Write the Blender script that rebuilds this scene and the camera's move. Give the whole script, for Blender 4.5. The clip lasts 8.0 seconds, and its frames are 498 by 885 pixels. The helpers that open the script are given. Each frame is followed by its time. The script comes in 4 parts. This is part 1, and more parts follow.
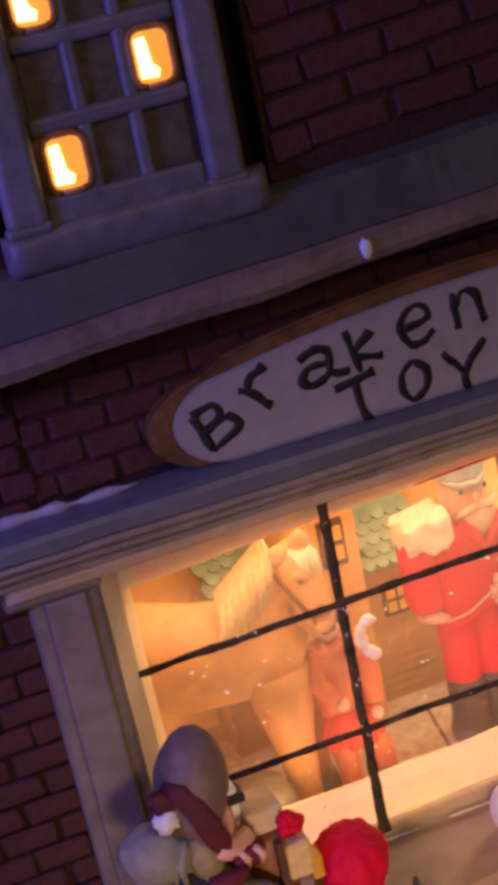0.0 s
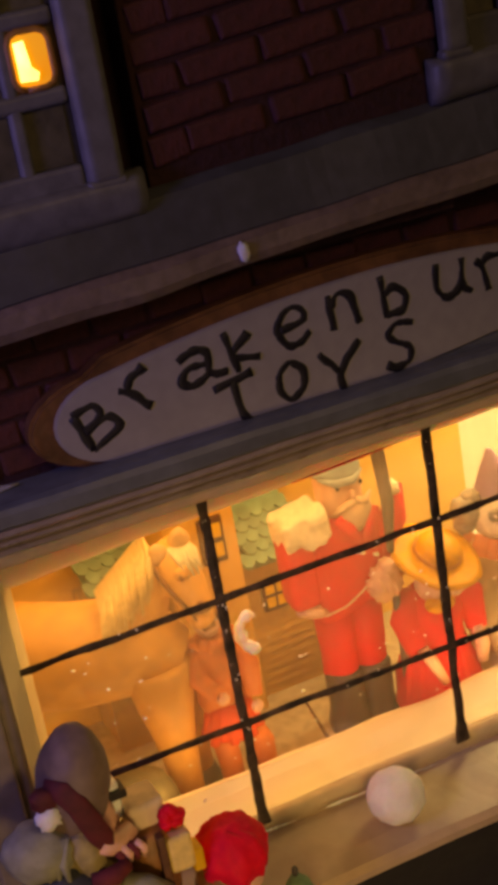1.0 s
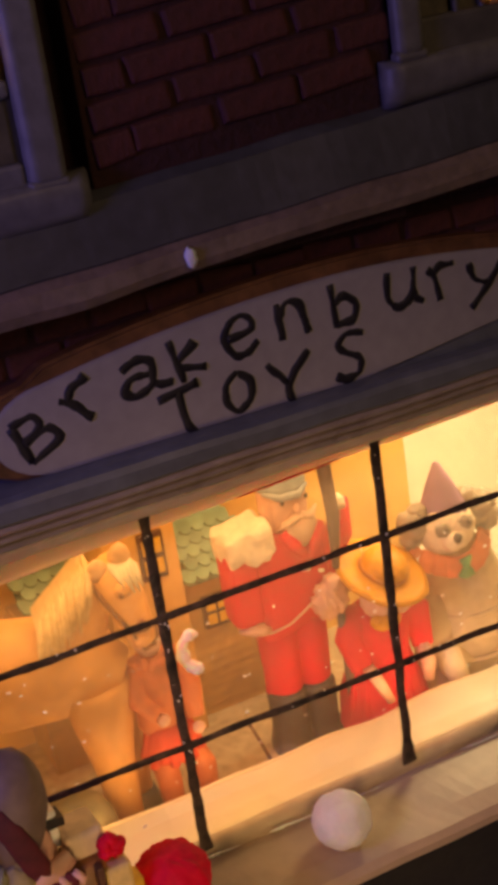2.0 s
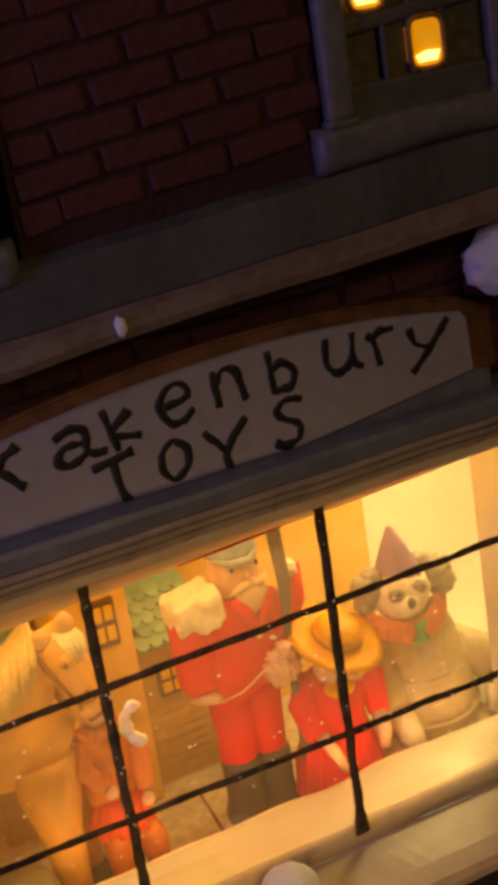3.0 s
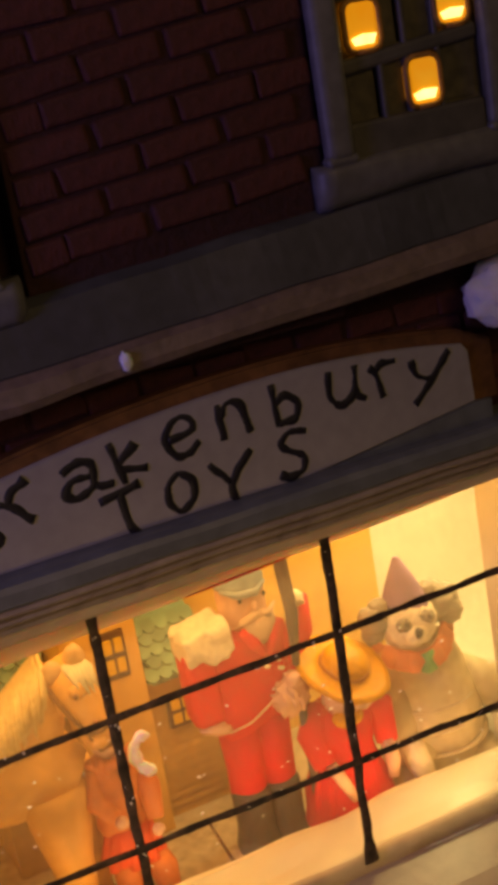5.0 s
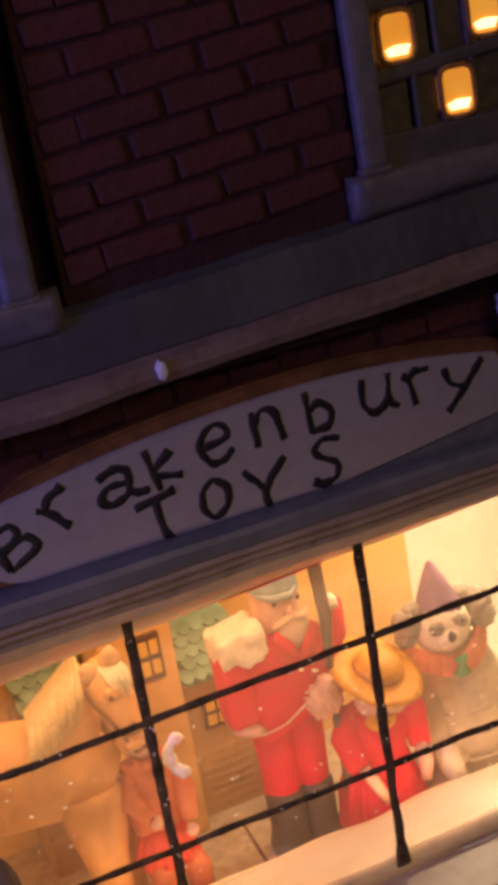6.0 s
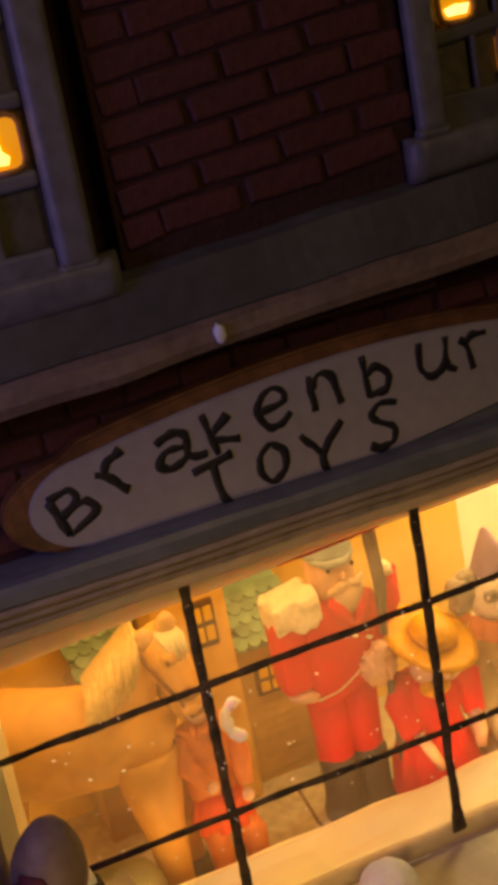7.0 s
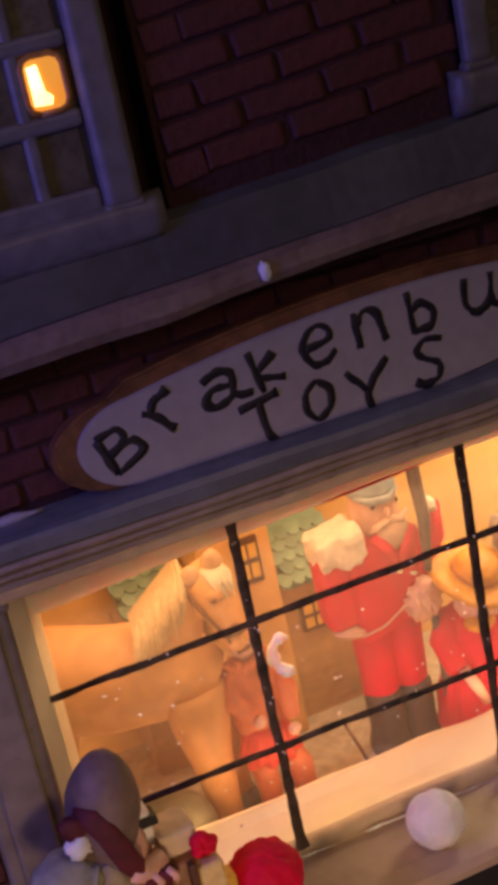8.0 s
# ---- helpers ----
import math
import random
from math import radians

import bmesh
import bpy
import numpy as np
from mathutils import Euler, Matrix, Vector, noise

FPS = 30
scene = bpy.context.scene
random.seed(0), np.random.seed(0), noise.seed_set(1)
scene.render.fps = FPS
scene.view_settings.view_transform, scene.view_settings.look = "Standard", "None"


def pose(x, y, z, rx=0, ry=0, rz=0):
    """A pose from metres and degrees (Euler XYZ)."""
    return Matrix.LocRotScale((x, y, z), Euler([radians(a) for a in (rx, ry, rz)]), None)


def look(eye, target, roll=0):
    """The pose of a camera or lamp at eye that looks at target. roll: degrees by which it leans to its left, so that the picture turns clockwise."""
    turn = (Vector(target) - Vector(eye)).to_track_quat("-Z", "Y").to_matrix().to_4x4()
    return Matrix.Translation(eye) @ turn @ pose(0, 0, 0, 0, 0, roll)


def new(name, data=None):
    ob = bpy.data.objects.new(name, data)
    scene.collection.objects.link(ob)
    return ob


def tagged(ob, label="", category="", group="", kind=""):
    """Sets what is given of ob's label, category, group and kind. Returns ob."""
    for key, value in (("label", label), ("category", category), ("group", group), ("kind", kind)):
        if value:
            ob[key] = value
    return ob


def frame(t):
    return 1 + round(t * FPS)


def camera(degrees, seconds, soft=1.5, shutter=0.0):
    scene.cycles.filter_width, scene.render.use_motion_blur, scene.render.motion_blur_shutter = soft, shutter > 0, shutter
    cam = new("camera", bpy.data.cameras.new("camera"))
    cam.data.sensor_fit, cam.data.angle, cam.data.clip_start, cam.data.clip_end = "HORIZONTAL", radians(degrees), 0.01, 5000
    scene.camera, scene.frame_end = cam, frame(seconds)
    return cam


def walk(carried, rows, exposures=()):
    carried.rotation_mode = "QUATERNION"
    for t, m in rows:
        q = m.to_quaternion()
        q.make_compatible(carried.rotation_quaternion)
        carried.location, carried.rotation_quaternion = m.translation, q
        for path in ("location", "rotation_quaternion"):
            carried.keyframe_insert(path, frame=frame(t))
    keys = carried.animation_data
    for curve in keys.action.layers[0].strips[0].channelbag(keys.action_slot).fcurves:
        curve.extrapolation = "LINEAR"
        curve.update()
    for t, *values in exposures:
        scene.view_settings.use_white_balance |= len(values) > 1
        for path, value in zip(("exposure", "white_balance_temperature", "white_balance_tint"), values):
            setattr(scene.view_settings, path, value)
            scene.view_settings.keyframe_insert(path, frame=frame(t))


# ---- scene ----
# the path is kept in decimetres
cam = camera(20.0, 8.0, soft=5.4)
PATH = [
    (0, (-0.392, -1.167, 0.611), (0.127, 0.645, -0.058), -11.7),
    (0.5, (-0.41, -1.173, 0.614), (0.186, 0.603, -0.086), -11.0),
    (1, (-0.396, -1.184, 0.621), (0.275, 0.563, -0.084), -10.2),
    (1.2, (-0.396, -1.175, 0.616), (0.3, 0.562, -0.091), -9.8),
    (2.3, (-0.382, -1.135, 0.603), (0.387, 0.572, -0.099), -8.8),
    (2.5, (-0.358, -1.149, 0.592), (0.412, 0.572, -0.074), -9.1),
    (3, (-0.336, -1.152, 0.607), (0.449, 0.575, -0.025), -9.2),
    (3.5, (-0.332, -1.174, 0.62), (0.461, 0.559, 0.011), -9.3),
    (4, (-0.335, -1.178, 0.619), (0.446, 0.563, 0.021), -9.6),
    (4.2, (-0.335, -1.176, 0.618), (0.443, 0.568, 0.021), -9.6),
    (5.3, (-0.337, -1.174, 0.608), (0.442, 0.574, 0.028), -9.9),
    (5.5, (-0.326, -1.178, 0.617), (0.425, 0.58, 0.028), -10.0),
    (6, (-0.336, -1.186, 0.623), (0.395, 0.583, 0.043), -10.1),
    (6.5, (-0.351, -1.181, 0.619), (0.353, 0.598, 0.036), -10.4),
    (7, (-0.353, -1.18, 0.615), (0.319, 0.605, 0.013), -10.8),
    (7.5, (-0.353, -1.178, 0.613), (0.289, 0.606, -0.022), -11.4),
    (8, (-0.363, -1.18, 0.617), (0.239, 0.605, -0.056), -12.0),
]
# the lamps round the model change colour as it is filmed: the white balance follows
TINT = [
    (0.0, 0.58, 6300, 14), (0.42, 0.5, 6300, 14), (0.49, 0.24, 11000, -14), (1.7, 0.2, 11000, -14), (2.2, 0.24, 6900, 5),
    (2.65, 0.24, 6900, 5), (2.8, 0.06, 12000, -18), (3.6, 0.06, 12000, -18), (3.75, 0.22, 6500, 7), (4.3, 0.22, 6500, 7),
    (5.0, 0.1, 10500, -16), (5.35, 0.1, 8800, -8), (5.5, 0.14, 7700, -2), (5.8, 0.22, 6600, 6), (6.3, 0.22, 6600, 6), (6.45, 0.06, 12000, -18),
    (7.4, 0.14, 11500, -18), (7.8, 0.18, 11500, -18), (7.95, 0.26, 6400, 8), (8.0, 0.26, 6400, 8),
]
walk(cam, [(t, look(Vector(eye) * 0.1, Vector(target) * 0.1, roll)) for t, eye, target, roll in PATH], TINT)

# ---------------------------------------------------------------- light

world = bpy.data.worlds.new("room_gloom")
scene.world = world
world.use_nodes = True
bg = world.node_tree.nodes["Background"]
bg.inputs[0].default_value, bg.inputs[1].default_value = (0.30, 0.25, 0.36, 1), 0.10


def area_lamp(name, eye, target, size, watts, colour, deep=0, spread=180):
    data = bpy.data.lights.new(name, "AREA")
    data.shape, data.size, data.energy, data.color = ("RECTANGLE" if deep else "DISK"), size * 0.01, watts, colour
    data.spread = radians(spread)
    if deep:
        data.size_y = deep * 0.01
    ob = new(name, data)
    ob.matrix_world = look(Vector(eye) * 0.01, Vector(target) * 0.01)
    return ob


area_lamp("coloured_lamp", (-9.5, -4.6, 5.6), (-0.5, 0, 2.8), 2.6, 0.043, (0.24, 0.18, 1.0))
area_lamp("room_lamp", (4, -22, 16), (1, 0, 2), 10, 0.053, (1.0, 0.62, 0.34))
# unseen warm lamp added low in front to brighten figures and sill
area_lamp("village_lamp", (-4.0, -13.0, -2.0), (0.0, -0.8, -2.2), 3.0, 0.0042, (1.0, 0.60, 0.34), 0, 46)
# unseen panels added to spread the shop's single light source evenly over the toys
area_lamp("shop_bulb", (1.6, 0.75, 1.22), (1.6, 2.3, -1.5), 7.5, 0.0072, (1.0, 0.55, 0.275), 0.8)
# added to brighten the lintel from behind
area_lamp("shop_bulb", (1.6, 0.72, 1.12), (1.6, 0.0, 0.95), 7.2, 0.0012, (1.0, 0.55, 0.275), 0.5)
# added low fill for the toys' legs and undersides
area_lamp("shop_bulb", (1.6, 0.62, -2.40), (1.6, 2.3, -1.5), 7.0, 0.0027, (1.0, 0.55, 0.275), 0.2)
ceiling_fill = area_lamp("shop_bulb", (1.6, 2.2, 1.40), (1.6, 2.2, -2.5), 8.0, 0.0115, (1.0, 0.55, 0.275), 2.6)
ceiling_fill.matrix_world = pose(0.016, 0.022, 0.0140)
# added fill for the card below the horse
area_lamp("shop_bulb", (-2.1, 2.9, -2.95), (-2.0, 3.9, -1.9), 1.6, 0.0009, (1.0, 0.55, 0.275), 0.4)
# this panel stands where the real source is taken to be
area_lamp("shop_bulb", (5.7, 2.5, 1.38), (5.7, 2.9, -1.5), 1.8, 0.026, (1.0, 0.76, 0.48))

# ---------------------------------------------------------------- materials


def paint(name, colour, rough=0.55, vary=0.25, grain=900.0, bump=0.15, dirt=None, blotch=160.0, random_value=0.0, metal=0.0, coat=0.0, sub=0.0, gloss=0.5):
    """Painted ceramic or plastic: blotches, fine grain, a little relief."""
    m = bpy.data.materials.new(name)
    m.use_nodes = True
    t = m.node_tree
    n, k = t.nodes, t.links
    b = n["Principled BSDF"]
    co = n.new("ShaderNodeTexCoord")
    big, fine = n.new("ShaderNodeTexNoise"), n.new("ShaderNodeTexNoise")
    big.inputs["Scale"].default_value, fine.inputs["Scale"].default_value = blotch, grain
    big.inputs["Detail"].default_value, fine.inputs["Detail"].default_value = 4, 5
    k.new(co.outputs["Object"], big.inputs["Vector"])
    k.new(co.outputs["Object"], fine.inputs["Vector"])
    dark = dirt or tuple(c * 0.55 for c in colour)
    ramp = n.new("ShaderNodeValToRGB")
    ramp.color_ramp.elements[0].position, ramp.color_ramp.elements[1].position = 0.32, 0.62
    ramp.color_ramp.elements[0].color = (*[c + (d - c) * min(1, vary * 2) for c, d in zip(colour, dark)], 1)
    ramp.color_ramp.elements[1].color = (*colour, 1)
    k.new(big.outputs["Fac"], ramp.inputs["Fac"])
    mix = n.new("ShaderNodeMix")
    mix.data_type, mix.blend_type = "RGBA", "MULTIPLY"
    grey = n.new("ShaderNodeMapRange")
    grey.inputs["From Min"].default_value, grey.inputs["From Max"].default_value = 0.3, 0.7
    grey.inputs["To Min"].default_value, grey.inputs["To Max"].default_value = 1 - vary, 1 + vary * 0.5
    k.new(fine.outputs["Fac"], grey.inputs["Value"])
    mix.inputs["Factor"].default_value = 1.0
    k.new(ramp.outputs["Color"], mix.inputs["A"])
    k.new(grey.outputs["Result"], mix.inputs["B"])
    out = mix.outputs["Result"]
    if random_value:
        info, hsv, rng = n.new("ShaderNodeObjectInfo"), n.new("ShaderNodeHueSaturation"), n.new("ShaderNodeMapRange")
        rng.inputs["To Min"].default_value, rng.inputs["To Max"].default_value = 1 - random_value, 1 + random_value
        k.new(info.outputs["Random"], rng.inputs["Value"])
        k.new(rng.outputs["Result"], hsv.inputs["Value"])
        k.new(out, hsv.inputs["Color"])
        out = hsv.outputs["Color"]
    k.new(out, b.inputs["Base Color"])
    rr = n.new("ShaderNodeMapRange")
    rr.inputs["To Min"].default_value, rr.inputs["To Max"].default_value = max(0.05, rough - 0.12), min(1, rough + 0.12)
    k.new(big.outputs["Fac"], rr.inputs["Value"])
    k.new(rr.outputs["Result"], b.inputs["Roughness"])
    bm_ = n.new("ShaderNodeBump")
    bm_.inputs["Strength"].default_value, bm_.inputs["Distance"].default_value = bump, 0.0006
    k.new(fine.outputs["Fac"], bm_.inputs["Height"])
    k.new(bm_.outputs["Normal"], b.inputs["Normal"])
    b.inputs["Metallic"].default_value = metal
    b.inputs["Coat Weight"].default_value, b.inputs["Specular IOR Level"].default_value = coat, gloss
    if sub:
        b.inputs["Subsurface Weight"].default_value, b.inputs["Subsurface Scale"].default_value = sub, 0.002
    return m


def lit_film(name, colour, strength):
    """A lit translucent film behind a window, brighter in places at random."""
    m = bpy.data.materials.new(name)
    m.use_nodes = True
    t = m.node_tree
    n, k = t.nodes, t.links
    b = n["Principled BSDF"]
    b.inputs["Base Color"].default_value = (*colour, 1)
    co, nz, ramp = n.new("ShaderNodeTexCoord"), n.new("ShaderNodeTexNoise"), n.new("ShaderNodeValToRGB")
    nz.inputs["Scale"].default_value = 350
    k.new(co.outputs["Object"], nz.inputs["Vector"])
    k.new(nz.outputs["Fac"], ramp.inputs["Fac"])
    ramp.color_ramp.elements[0].position, ramp.color_ramp.elements[1].position = 0.35, 0.65
    ramp.color_ramp.elements[0].color = (colour[0], colour[1] * 0.8, colour[2] * 0.6, 1)
    ramp.color_ramp.elements[1].color = (*colour, 1)
    k.new(ramp.outputs["Color"], b.inputs["Emission Color"])
    b.inputs["Emission Strength"].default_value = strength
    return m


def clear(name, rough=0.04, tint=(1, 1, 1), haze=0.0):
    """Thin clear plastic: see-through, with a little gloss and a dusty haze."""
    m = bpy.data.materials.new(name)
    m.use_nodes = True
    t = m.node_tree
    n, k = t.nodes, t.links
    n.remove(n["Principled BSDF"])
    tr, gl, fr, mx = n.new("ShaderNodeBsdfTransparent"), n.new("ShaderNodeBsdfGlossy"), n.new("ShaderNodeFresnel"), n.new("ShaderNodeMixShader")
    tr.inputs["Color"].default_value = (*tint, 1)
    gl.inputs["Roughness"].default_value = rough
    fr.inputs["IOR"].default_value = 1.4
    k.new(fr.outputs[0], mx.inputs[0])
    dust, soft = n.new("ShaderNodeBsdfTranslucent"), n.new("ShaderNodeMixShader")
    dust.inputs["Color"].default_value = (0.9, 0.85, 0.75, 1)
    co, nz, rng = n.new("ShaderNodeTexCoord"), n.new("ShaderNodeTexNoise"), n.new("ShaderNodeMapRange")
    nz.inputs["Scale"].default_value = 90
    rng.inputs["To Min"].default_value, rng.inputs["To Max"].default_value = haze * 0.5, haze * 1.5
    k.new(co.outputs["Object"], nz.inputs["Vector"])
    k.new(nz.outputs["Fac"], rng.inputs["Value"])
    k.new(rng.outputs["Result"], soft.inputs[0])
    k.new(tr.outputs[0], soft.inputs[1])
    k.new(dust.outputs[0], soft.inputs[2])
    k.new(soft.outputs[0], mx.inputs[1])
    k.new(gl.outputs[0], mx.inputs[2])
    k.new(mx.outputs[0], n["Material Output"].inputs[0])
    return m


BRICK = paint("brick_red", (0.092, 0.022, 0.016), 0.8, 0.28, 1100, 0.35, (0.06, 0.016, 0.012), 240, random_value=0.10)
MORTAR = paint("mortar_dark", (0.048, 0.014, 0.011), 0.9, 0.3, 1500, 0.4)
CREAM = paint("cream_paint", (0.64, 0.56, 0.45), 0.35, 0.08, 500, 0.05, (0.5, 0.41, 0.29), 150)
WHITE = paint("white_plaster", (0.80, 0.74, 0.62), 0.6, 0.08, 900, 0.15)
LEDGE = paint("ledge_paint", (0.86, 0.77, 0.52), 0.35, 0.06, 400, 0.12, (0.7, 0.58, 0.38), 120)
LINTEL = paint("thin_cream_plastic", (0.84, 0.76, 0.62), 0.4, 0.08, 400, 0.1, sub=1.0)
GREEN_TRIM = paint("dark_green_trim", (0.15, 0.165, 0.165), 0.42, 0.2, 600, 0.1, (0.10, 0.105, 0.10), 110)
SLATE = paint("dark_cornice_paint", (0.066, 0.066, 0.072), 0.5, 0.2, 700, 0.08, (0.04, 0.04, 0.036), 120)
LIP = paint("tan_cornice_lip", (0.22, 0.155, 0.115), 0.5, 0.25, 900, 0.2)
MOULD = paint("brown_moulding", (0.36, 0.295, 0.24), 0.30, 0.2, 500, 0.08, (0.2, 0.15, 0.11), 130, coat=0.4)
# lighter than MOULD: the shop light showing through is put into this tan
FASCIA = paint("lit_tan_fascia", (0.72, 0.56, 0.38), 0.32, 0.14, 500, 0.05, coat=0.4, sub=0.3)
# left post only, darker and browner than the right post's CREAM
POST = paint("brown_left_post", (0.25, 0.215, 0.18), 0.4, 0.22, 500, 0.1, (0.17, 0.13, 0.09), 130)
# darker than the ledge cream: shade on its lower slope is in this colour
LEDGE_SHADE = paint("shaded_ledge_tan", (0.50, 0.40, 0.29), 0.5, 0.15, 600, 0.2, (0.36, 0.27, 0.18), 130)
SILL = paint("brown_sill_paint", (0.50, 0.37, 0.26), 0.45, 0.10, 420, 0.06, (0.36, 0.26, 0.18), 90, coat=0.12)
STONE = paint("grey_stone_paint", (0.165, 0.158, 0.155), 0.5, 0.25, 700, 0.08, (0.09, 0.082, 0.06), 140)
GLAZE = paint("dark_olive_bar_paint", (0.095, 0.085, 0.07), 0.5, 0.25, 700, 0.1)
RECESS = paint("dark_pane_paint", (0.11, 0.092, 0.055), 0.5, 0.35, 900, 0.2)
SIGN = paint("sign_board_paint", (0.34, 0.32, 0.30), 0.5, 0.10, 700, 0.05, (0.30, 0.27, 0.21), 160)
INK = paint("black_ink", (0.012, 0.010, 0.014), 0.5, 0.3, 1400, 0.1)
BAR = paint("black_bar_paint", (0.085, 0.056, 0.042), 0.5, 0.5, 1800, 0.4, (0.014, 0.010, 0.009), 420)
# the lit panes' glow on their frames is put into this colour
AMBER = paint("amber_lit_frame", (0.42, 0.19, 0.04), 0.5, 0.3, 900, 0.2)
OCHRE = paint("brown_wood_stain", (0.19, 0.085, 0.03), 0.4, 0.35, 900, 0.25, (0.07, 0.028, 0.012), 260)
SNOW = paint("white_snow_paint", (0.82, 0.80, 0.78), 0.7, 0.05, 1600, 0.12, sub=0.2)
# greyer and more blotched than SNOW, for the ledge strip
GREY_SNOW = paint("grey_snow_paint", (0.48, 0.46, 0.42), 0.7, 0.25, 900, 0.3, (0.25, 0.22, 0.18), 220)
SPECK = paint("white_speck", (0.88, 0.84, 0.76), 0.25, 0.05, coat=0.4)
GLINT = paint("white_edge_glint", (0.92, 0.88, 0.80), 0.15, 0.04, 500, 0.05, coat=1.0, sub=0.6)
FLAKE = paint("white_paint_flake", (0.90, 0.90, 0.84), 0.5, 0.05, sub=0.8)
BLACK = paint("dark_base", (0.02, 0.018, 0.016), 0.7, 0.3)
TABLE = paint("dark_table", (0.05, 0.035, 0.025), 0.5, 0.3, 300, 0.2, blotch=40)
PANEL = paint("tan_card", (0.72, 0.43, 0.145), 0.7, 0.12, 700, 0.1)
FLOOR = paint("brown_shop_floor", (0.50, 0.38, 0.26), 0.6, 0.3, 900, 0.3)
FILM = lit_film("lit_amber_film", (1.0, 0.42, 0.05), 0.52)
PANE_GLOW = lit_film("lit_pane_glow", (1.0, 0.74, 0.38), 2.2)
GLASS = clear("clear_plastic", haze=0.072)
RED = paint("red_paint", (0.68, 0.005, 0.040), 0.65, 0.15, 1000, 0.15, (0.52, 0.008, 0.02), 260, gloss=0.15)
CORAL = paint("coral_red_cloth", (0.70, 0.06, 0.04), 0.65, 0.2, 900, 0.2)
SKIN = paint("pink_paint", (0.74, 0.43, 0.31), 0.5, 0.15)
BEARD = paint("cream_fleece", (0.82, 0.70, 0.52), 0.75, 0.15, 1500, 0.5)
WHISKER = paint("tan_whisker_paint", (0.66, 0.44, 0.30), 0.7, 0.15, 1500, 0.3)
BLUE_GREY = paint("blue_grey_paint", (0.40, 0.44, 0.44), 0.5, 0.2)
GREY = paint("grey_fur_paint", (0.33, 0.27, 0.21), 0.6, 0.25, 1200, 0.4)
DARK = paint("dark_grey_paint", (0.06, 0.05, 0.045), 0.5, 0.3)
YELLOW = paint("orange_straw", (0.76, 0.33, 0.006), 0.55, 0.25, 1400, 0.3)
BAND = paint("amber_hat_band", (0.52, 0.19, 0.012), 0.55, 0.25, 1400, 0.3)
PURPLE = paint("purple_felt", (0.27, 0.15, 0.27), 0.6, 0.15)
TAUPE = paint("taupe_cloth", (0.54, 0.42, 0.27), 0.65, 0.2, 900, 0.2)
LEAF = paint("green_ribbon", (0.10, 0.34, 0.12), 0.5, 0.15)
RUST = paint("rust_red_cloth", (0.70, 0.19, 0.075), 0.6, 0.25)
HORSE = paint("palomino_paint", (0.76, 0.39, 0.13), 0.5, 0.15, 700, 0.12, (0.62, 0.27, 0.07), 160)
PALE_EAR = paint("pale_ear_paint", (0.80, 0.50, 0.26), 0.5, 0.2, 900, 0.2)
EAR = paint("eye_ring_paint", (0.50, 0.20, 0.07), 0.6, 0.2)
MANE = paint("pale_mane", (0.74, 0.54, 0.27), 0.6, 0.2, 1600, 0.3, (0.55, 0.36, 0.13), 300)
FORELOCK = paint("pale_forelock", (0.72, 0.64, 0.42), 0.6, 0.15, 1600, 0.3)
SHINGLE = paint("green_shingle", (0.18, 0.285, 0.185), 0.6, 0.2, 1000, 0.2, (0.10, 0.17, 0.10), 300, random_value=0.2)
CLAP = paint("tan_clapboard", (0.46, 0.27, 0.10), 0.6, 0.2, random_value=0.08)
GOLD = paint("gold_window_paint", (0.72, 0.42, 0.05), 0.45, 0.15)
BROWN = paint("brown_wood", (0.27, 0.11, 0.035), 0.5, 0.3)
OLIVE = paint("grey_mauve_felt", (0.215, 0.15, 0.115), 0.6, 0.2, 700, 0.12)
MAROON = paint("maroon_ribbon", (0.13, 0.014, 0.02), 0.8, 0.3)
NAVY = paint("dark_coat", (0.035, 0.04, 0.055), 0.6, 0.3)
SAGE = paint("olive_shawl", (0.33, 0.27, 0.13), 0.6, 0.3, 900, 0.3)
LILAC = paint("pale_grey_shawl", (0.31, 0.31, 0.235), 0.6, 0.25, 700, 0.15)
TREE = paint("dull_green_paint", (0.15, 0.25, 0.14), 0.7, 0.3)
BALL = paint("dull_olive_paint", (0.19, 0.17, 0.09), 0.6, 0.25, 900, 0.15)
STRAW = paint("yellow_paper", (0.72, 0.54, 0.22), 0.6, 0.2)
WALNUT = paint("dark_walnut", (0.11, 0.045, 0.02), 0.5, 0.3)
GUN = paint("dull_gun_paint", (0.14, 0.095, 0.085), 0.5, 0.3)
PARCEL = paint("beige_parcel", (0.72, 0.57, 0.40), 0.6, 0.15)

# ---------------------------------------------------------------- mesh tools (all sizes in centimetres)


def part(name, bm, material, parent=None, label="", smooth=False):
    """Links a bmesh as one mesh object, under a thing or a part."""
    bmesh.ops.scale(bm, vec=(0.01, 0.01, 0.01), verts=bm.verts)
    me = bpy.data.meshes.new(name)
    bmesh.ops.recalc_face_normals(bm, faces=bm.faces)
    bm.to_mesh(me)
    bm.free()
    for m in (material if isinstance(material, (list, tuple)) else [material]):
        me.materials.append(m)
    if smooth:
        me.polygons.foreach_set("use_smooth", [True] * len(me.polygons))
    ob = new(name, me)
    ob.parent = parent
    if label:
        ob["label"] = label
    return ob


def empty(name, label, category, kind="", group=""):
    ob = new(name)
    ob.empty_display_size = 0.005
    return tagged(ob, label, category, group, kind)


